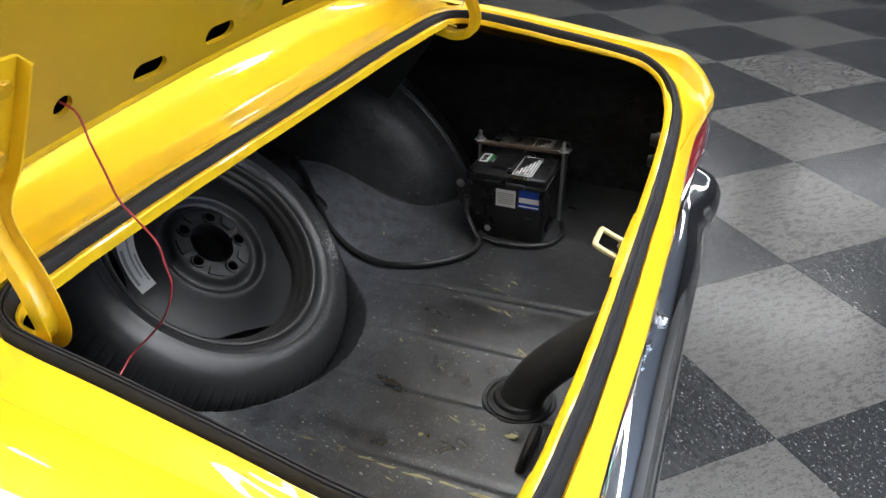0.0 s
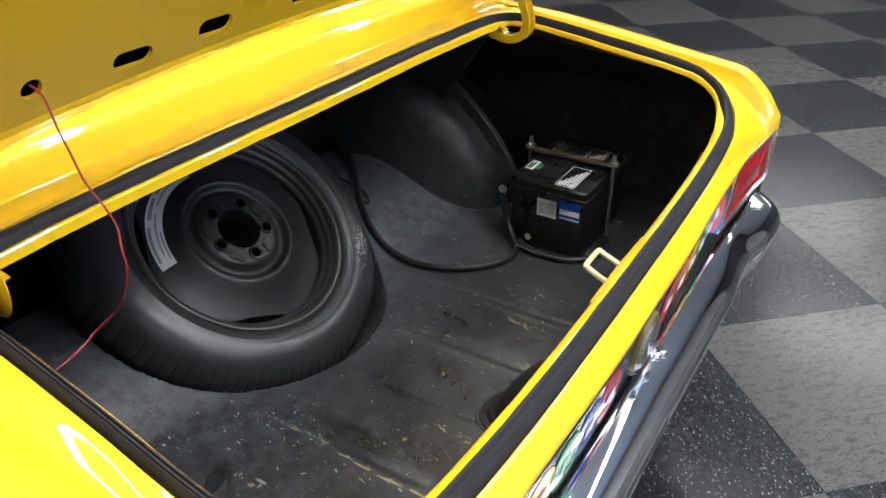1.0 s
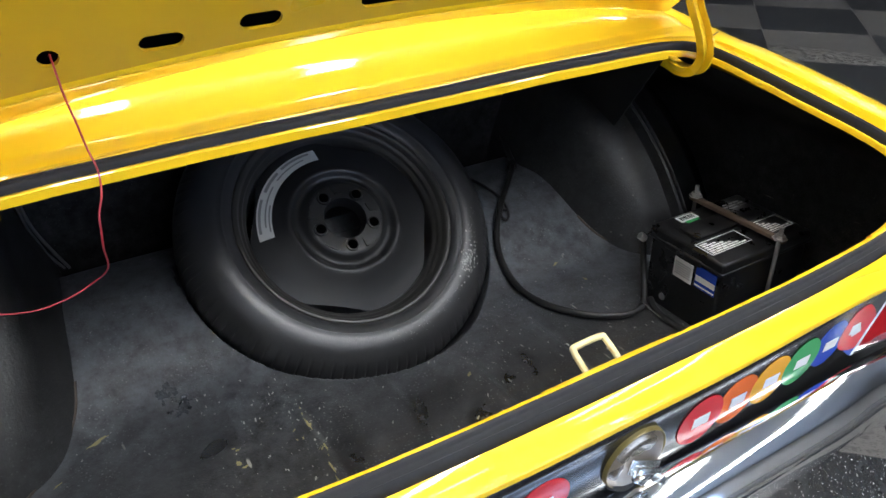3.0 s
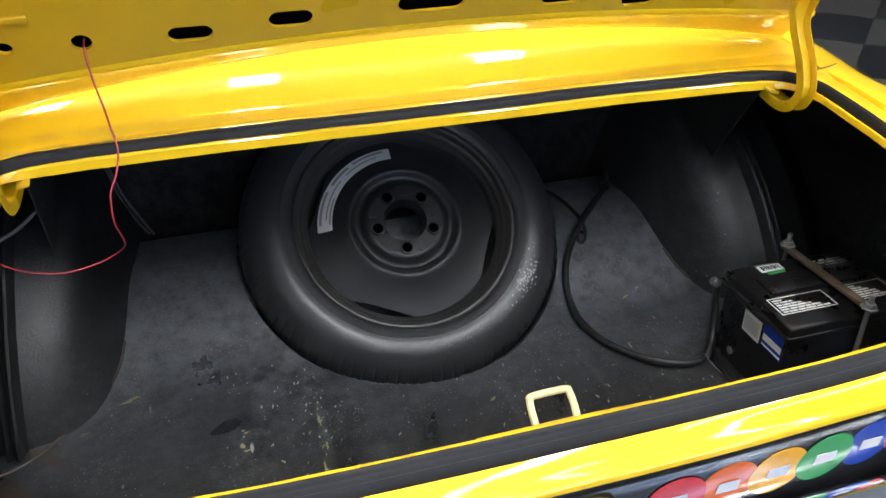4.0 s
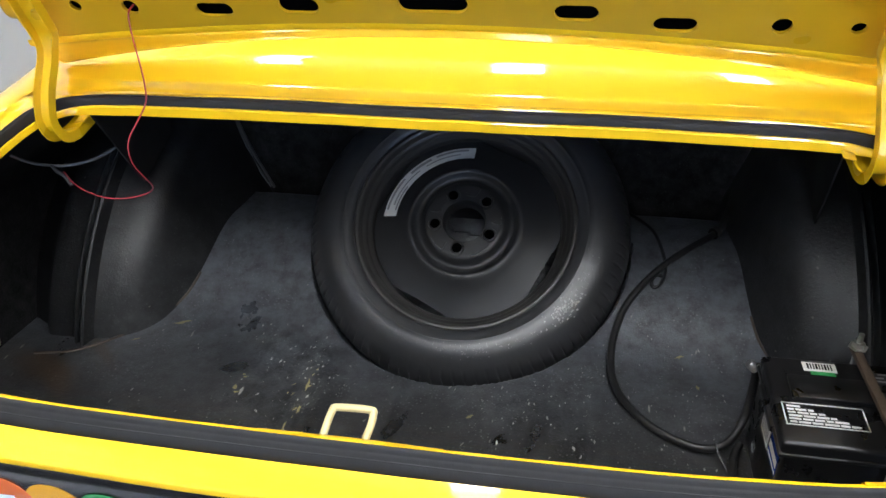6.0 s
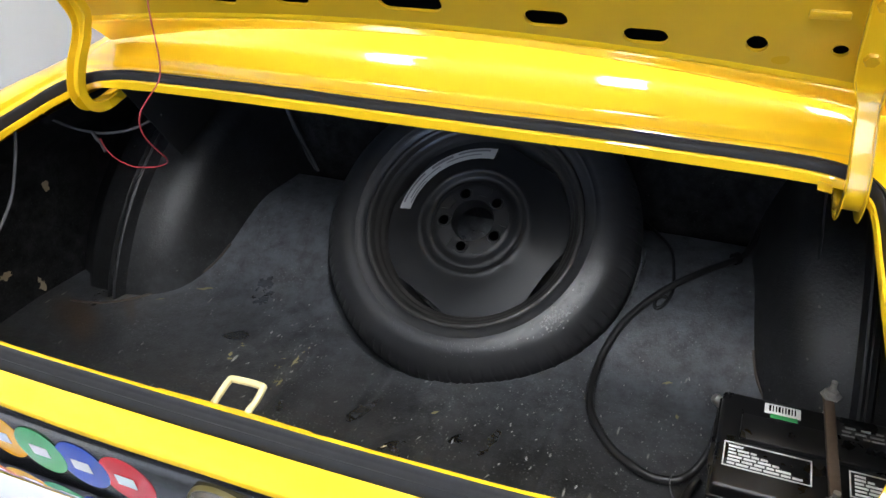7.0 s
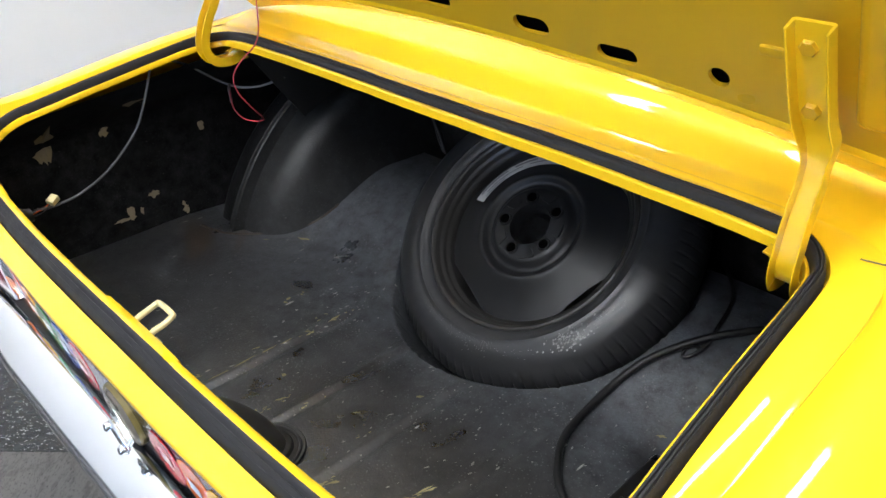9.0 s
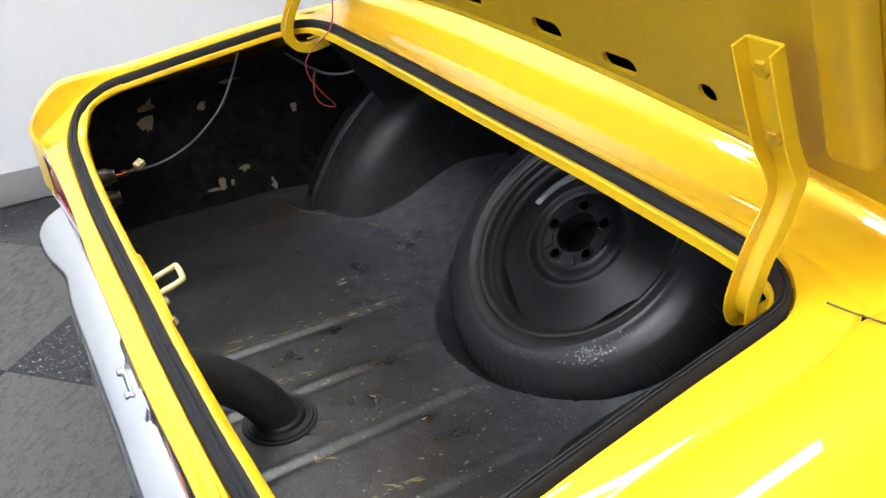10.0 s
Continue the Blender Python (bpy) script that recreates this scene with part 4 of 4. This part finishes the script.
red = tagged(empty("red_wire"), "thin red wire hanging from a hole in the lid", "wire")
tube("strand", [(-.459, .040, 1.124), (-.459, .020, 1.114), (-.457, .014, 1.081), (-.452, .009, 1.046), (-.448, .003, 1.013), (-.444, -.012, .989), (-.449, -.038, .968), (-.459, -.052, .948), (-.462, -.058, .928), (-.464, -.051, .901), (-.462, -.032, .870), (-.466, -.012, .846), (-.484, .004, .826), (-.512, .002, .816), (-.555, -.002, .812), (-.600, .004, .818), (-.635, .018, .828), (-.653, .028, .842)], .0013, M_REDWIRE, red, "", 8, 8)
loom = tagged(empty("wiring_loom"), "grey taped wiring hanging inside the trunk", "wire")
tube("branch", [(-.700, -.075, .925), (-.708, -.030, .900), (-.712, .010, .868), (-.700, .040, .846), (-.665, .060, .838), (-.625, .090, .842), (-.59, .13, .86)], .0029, M_GREYWIRE, loom, "", 8, 8)
tube("tail", [(-.690, .048, .842), (-.672, .036, .836), (-.655, .028, .834), (-.640, .020, .820)], .0034, M_GREYWIRE, loom, "", 6, 8)

tube("side_run", [(-.655, -.110, .950), (-.658, -.129, .933), (-.650, -.160, .875), (-.646, -.196, .818), (-.648, -.262, .759), (-.640, -.330, .732), (-.632, -.385, .728), (-.600, -.430, .745)], .0026, M_GREYWIRE, loom, "", 8, 8)
part("plug", box_bm(.016, .020, .013, pose(-.628, -.388, .742, 20, 10, 30), .002), M_CREAM, loom, "cream plastic plug")
for k in range(3):
    tube("thin_wire", [(-.632, -.392, .738), (-.615, -.405 - .008 * k, .735), (-.595, -.425, .738 + .006 * k), (-.575, -.450, .748)], .0011, M_ORANGE if k == 1 else M_CABLE, loom, "", 5, 6)
strand = tagged(empty("hanging_wires"), "pair of grey wires hanging behind the spare wheel", "wire")
tube("strand", [(-.55, .47, .80), (-.543, .481, .756), (-.533, .498, .690), (-.512, .506, .630), (-.491, .505, .584)], .0030, M_GREYWIRE, strand, "", 8, 8)
tube("strand", [(-.555, .475, .80), (-.548, .485, .750), (-.541, .500, .690), (-.525, .507, .632), (-.50, .507, .585)], .0026, M_GREYWIRE, strand, "", 8, 8)

# lamp sockets inside the tail panel
for sx in (1, -1):
    for z in (.712, .760):
        v, f = lathe_data([(.017, -.03), (.017, .020), (.014, .024), (.012, .034), (.0, .034)], Matrix.Translation((sx * .555, -.480, z)) @ Euler((radians(-90), 0, 0)).to_matrix().to_4x4(), 20)
        link_mesh("lamp_socket", v, f, M_CABLE, car, "black tail lamp socket")

# ---- marks on floor and walls ----
rng = random.Random(4)


def floor_mark(name, x, y, rx, ry, turn, mat, lift=.0012, n=14, rough=.45):
    pts = blob(rng, rx * .74, ry * .62, n, rough)
    c, s = math.cos(turn), math.sin(turn)
    v = [(x, y, floor_z(x, y) + lift)]
    for a, b in pts:
        px, py = x + a * c - b * s, y + a * s + b * c
        v.append((px, py, floor_z(px, py) + lift))
    return link_mesh(name, v, [(0, k + 1, (k + 1) % n + 1) for k in range(n)], mat, trunk_floor, smooth=False)


for x, y, rx, ry, a in ((-.359, -.074, .006, .009, .3), (-.356, -.040, .004, .003, 0), (-.540, .088, .024, .005, .35), (-.608, .029, .012, .003, .5), (.415, .115, .010, .004, .4), (.442, .046, .003, .008, .2),
                        (.334, -.228, .014, .004, 1.0), (.318, -.222, .009, .003, .5), (.296, -.203, .016, .002, 1.3), (.222, -.222, .022, .003, 1.4), (.114, -.306, .012, .004, 1.0), (-.111, -.359, .009, .015, .2),
                        (.219, -.248, .020, .004, .9), (.228, -.213, .014, .003, 1.2), (-.105, -.258, .016, .003, 1.2), (-.263, -.212, .012, .002, 1.3), (-.352, -.086, .007, .004, .3), (-.352, -.046, .006, .003, .2),
                        (.062, -.087, .010, .004, .8), (-.268, -.338, .016, .004, 1.1), (-.111, -.310, .004, .010, .3), (-.158, -.219, .006, .006, 0), (.016, -.186, .008, .003, .7), (-.232, -.05, .003, .022, .1), (-.228, -.11, .003, .016, 0), (-.238, -.16, .002, .025, 0), (-.241, -.200, .0028, .030, 0), (-.243, -.250, .0034, .034, .03), (-.242, -.305, .003, .030, -.03), (-.245, -.352, .0036, .030, .04), (-.247, -.395, .003, .022, 0), (.102, -.325, .009, .012, .4)):
    floor_mark("paint_chip", x, y, rx, ry, a, M_YCHIP)
# strings of short dashes where the old yellow shows along the ribs
for cx, cy, many in ((-0.272, -0.337, 4), (-0.102, -0.276, 9), (-0.063, -0.231, 4), (0.105, -0.319, 6), (0.023, -0.31, 4), (0.223, -0.264, 8), (0.062, -0.213, 3), (-0.231, -0.121, 5), (-0.257, -0.071, 4), (-0.231, -0.032, 4)):
    for k in range(many):
        floor_mark("paint_chip", cx + rng.gauss(0, .004), cy + rng.gauss(0, .016), rng.uniform(.002, .007), rng.uniform(.0010, .0024), rng.gauss(1.25, .3), M_YCHIP, .0012, 9, .5)
v, f = [], []
for k in range(560):
    x, y = rng.uniform(-.6, .5), rng.uniform(-.38, .16)
    spot = rng.random()
    if spot < .25:
        x = rng.choice(RIBS) + rng.gauss(0, .012)
    elif spot < .60:
        x, y = rng.choice((-.27, -.20, .12, .20, .42)) + rng.gauss(0, .05), rng.gauss(-.03, .07)
    r = .0005 + .0013 * rng.random() ** 2.5
    a = rng.uniform(.9, 1.9)
    b = len(v)
    n = 7
    v.append((x, y, floor_z(x, y) + .001))
    for q, w in blob(rng, r * rng.uniform(.8, 3.2), r, n, .4):
        px, py = x + q * math.cos(a) - w * math.sin(a), y + q * math.sin(a) + w * math.cos(a)
        v.append((px, py, floor_z(px, py) + .001))
    f += [(b, b + 1 + i, b + 1 + (i + 1) % n) for i in range(n)]
link_mesh("paint_fleck", v, f, M_FLECK, trunk_floor, smooth=False)["kind"] = "stuff"

def wall_mark(y, z, ry, rz, n=16):
    pts = blob(rng, ry, rz, n, .45)
    v = [(.0015 - inner_x(y, z), y, z)] + [(.0015 - inner_x(y + a, z + b), y + a, z + b) for a, b in pts]
    return link_mesh("bare_patch", v, [(0, k + 1, (k + 1) % n + 1) for k in range(n)], M_BARE, inner_left, smooth=False)


for y, z, ry, rz in ((-.321, .772, .020, .042), (-.330, .745, .014, .016), (-.133, .823, .026, .010), (-.192, .762, .010, .012), (.034, .707, .009, .013), (-.178, .552, .010, .016), (-.200, .540, .020, .004), (-.117, .579, .012, .008), (-.046, .512, .008, .010), (-.153, .550, .005, .010), (-.05, .53, .004, .006)):
    wall_mark(y, z, ry, rz)


# raised lettering on the tyre
def tyre_text(text, a_mid, r, size):
    cu = bpy.data.curves.new("lettering", "FONT")
    cu.body, cu.size, cu.extrude, cu.align_x = "X", size, .0006, "CENTER"
    tmp = new("lettering", cu)
    step = size * .66 / r
    for k, ch in enumerate(text):
        if ch == " ":
            continue
        cu.body = ch
        bpy.context.view_layer.update()
        me = bpy.data.meshes.new_from_object(tmp.evaluated_get(bpy.context.evaluated_depsgraph_get()))
        a = radians(a_mid) - (k - (len(text) - 1) / 2) * step
        m = WM @ Matrix.Rotation(a - math.pi / 2, 4, "Z") @ Matrix.Translation((0, r, .0160)) @ pose(0, 0, 0, -5, 0, 0)
        me.transform(m)
        me.materials.append(M_TYRE)
        ob = new("letter", me)
        ob.parent = tyre
    bpy.data.objects.remove(tmp)


tyre_text("INFLATE TO 60 PSI", -93, .246, .017)
# scuff on the sidewall
v, f = [], []
for k in range(210):
    mid, wide = ((-38, 4), (-38, 3), (-38, 6), (-38, 4), (-62, 9), (-20, 5), (-84, 6))[k % 7]
    a, r = radians(mid + rng.gauss(0, wide)), .262 + rng.gauss(0, .008)
    b = len(v)
    q = rng.uniform(.0005, .0026) if k % 7 < 4 else rng.uniform(.0004, .0010)
    c = WM @ Vector((r * math.cos(a), r * math.sin(a), 0))
    tilt = interp(r, [.221, .227, .234, .250, .262, .274, .284, .297], [.0085, .0122, .0145, .0160, .0146, .0106, .0055, -.0045]) + .0005
    c = c + WN * tilt
    v += [c + WU * q + WV * q * .3, c + WV * q, c - WU * q * .8, c - WV * q * 1.2]
    f.append((b, b + 1, b + 2, b + 3))
link_mesh("scuff", v, f, M_SCUFF, tyre, "pale scuff on the sidewall", False)["kind"] = "stuff"

# ---- battery top prints ----
TOPZ = BZ0 + .1725
lab = part("barcode_label", box_bm(.046, .020, .0008, pose(.580, -.078, TOPZ)), M_WHITE, battery, "white and green bar code label", False)
for k in range(9):
    part("bar", box_bm(.0018 if k % 3 else .003, .012, .0004, pose(.564 + .004 * k, -.077, TOPZ + .0006)), M_HOLE, lab, "", False)
part("green_band", box_bm(.034, .008, .0007, pose(.582, -.092, TOPZ)), M_GREEN, lab, "green label band", False)
part("print", box_bm(.030, .005, .0007, pose(.575, -.102, TOPZ)), M_GREYPAPER, lab, "", False)
rl = rng
for y in (-.082, -.090, -.098, -.108):
    x = .625
    while x < .725:
        w = rl.uniform(.006, .018)
        if abs(x - .637) > .016:
            part("print", box_bm(w, .0032, .0006, pose(x, y, TOPZ)), M_GREYPAPER, top, "", False)
        x += w + .006
for x0, x1 in ((.512, .618), (.660, .735)):
    lab = part("warning_label", box_bm(x1 - x0, .046, .0006, pose((x0 + x1) / 2, -.184, TOPZ)), M_BATT, battery, "black warning label with white border and print", False)
    for y in (-.1625, -.2055):
        part("border", box_bm(x1 - x0, .0018, .0005, pose((x0 + x1) / 2, y, TOPZ + .0005)), M_WHITE, lab, "", False)
    for x in (x0 + .001, x1 - .001):
        part("border", box_bm(.0018, .045, .0005, pose(x, -.184, TOPZ + .0005)), M_WHITE, lab, "", False)
    for r in range(6):
        y = -.169 - .0062 * r
        x = x0 + .006
        stop = x0 + (x1 - x0) * (.25 + .13 * r)
        while x < stop - .006:
            w = min(rl.uniform(.008, .02), stop - x)
            part("print", box_bm(w, .0036, .0005, pose(x + w / 2, y, TOPZ + .0005)), M_WHITE, lab, "", False)
            x += w + .002

# ---- rear road wheels under the arches ----
for sx in (1, -1):
    m = Matrix.Translation((sx * .70, .50, .305)) @ Euler((0, radians(90), 0)).to_matrix().to_4x4()
    v, f = lathe_data([(.17, -.085), (.20, -.09), (.27, -.092), (.297, -.08), (.305, -.06), (.305, .06), (.297, .08), (.27, .092), (.20, .09), (.17, .085)], m, 48)
    link_mesh("road_wheel", v, f, M_TYRE, car, "black rear road tyre")

tube("panel_seam", [(.655, .012, .9735), (.68, .018, .9735), (.70, .026, .973), (.716, .034, .972)], .0011, M_SEAMS, car, "", 6, 6)

# ---- floor tiles ----
TILE = 0.634
TU = Vector((.6954, -.7186, 0)).normalized()
TV = Vector((-TU.y, TU.x, 0))
TO = Vector((.611, -.843, 0))
sheet = part("subfloor", box_bm(15.0, 26.5, .1, pose(4.8, 2.0, -.054)), M_DARK, floor, smooth=False)


def tile_mesh(mat):
    bm = box_bm(TILE - .0016, TILE - .0016, .004, pose(0, 0, -.002), .0007, 1)
    me = bpy.data.meshes.new("tile")
    bm.to_mesh(me)
    bm.free()
    me.materials.append(mat)
    return me


tile_meshes = {True: tile_mesh(M_DARK), False: tile_mesh(M_LIGHT)}
turn = math.atan2(TU.y, TU.x)
near, rest = [], []
for i in range(-26, 34):
    for j in range(-26, 34):
        c = TO + TV * ((i + .5) * TILE) + TU * ((j + .5) * TILE)
        if -2.30 < c.x < 11.9 and -10.9 < c.y < 14.9:
            d = math.hypot(c.x - .9, c.y + .6)
            (near if d < 5.4 else rest).append((i, j, c))
for i, j, c in near:
    t = new("tile", tile_meshes[(i + j) % 2 == 1])
    t.parent = floor
    t.matrix_basis = pose(c.x, c.y, 0, 0, 0, math.degrees(turn) + 90 * ((i * 7 + j * 3) % 2))
v, f, idx = [], [], []
for i, j, c in rest:
    b = len(v)
    e = TILE / 2 - .0008
    for a, d in ((-e, -e), (e, -e), (e, e), (-e, e)):
        p = c + TU * a + TV * d
        v.append((p.x, p.y, 0))
    f.append((b, b + 1, b + 2, b + 3))
    idx.append(0 if (i + j) % 2 == 1 else 1)
link_mesh("far_tiles", v, f, None, floor, smooth=False, mats=[M_DARK, M_LIGHT], idx=idx)["kind"] = "stuff"
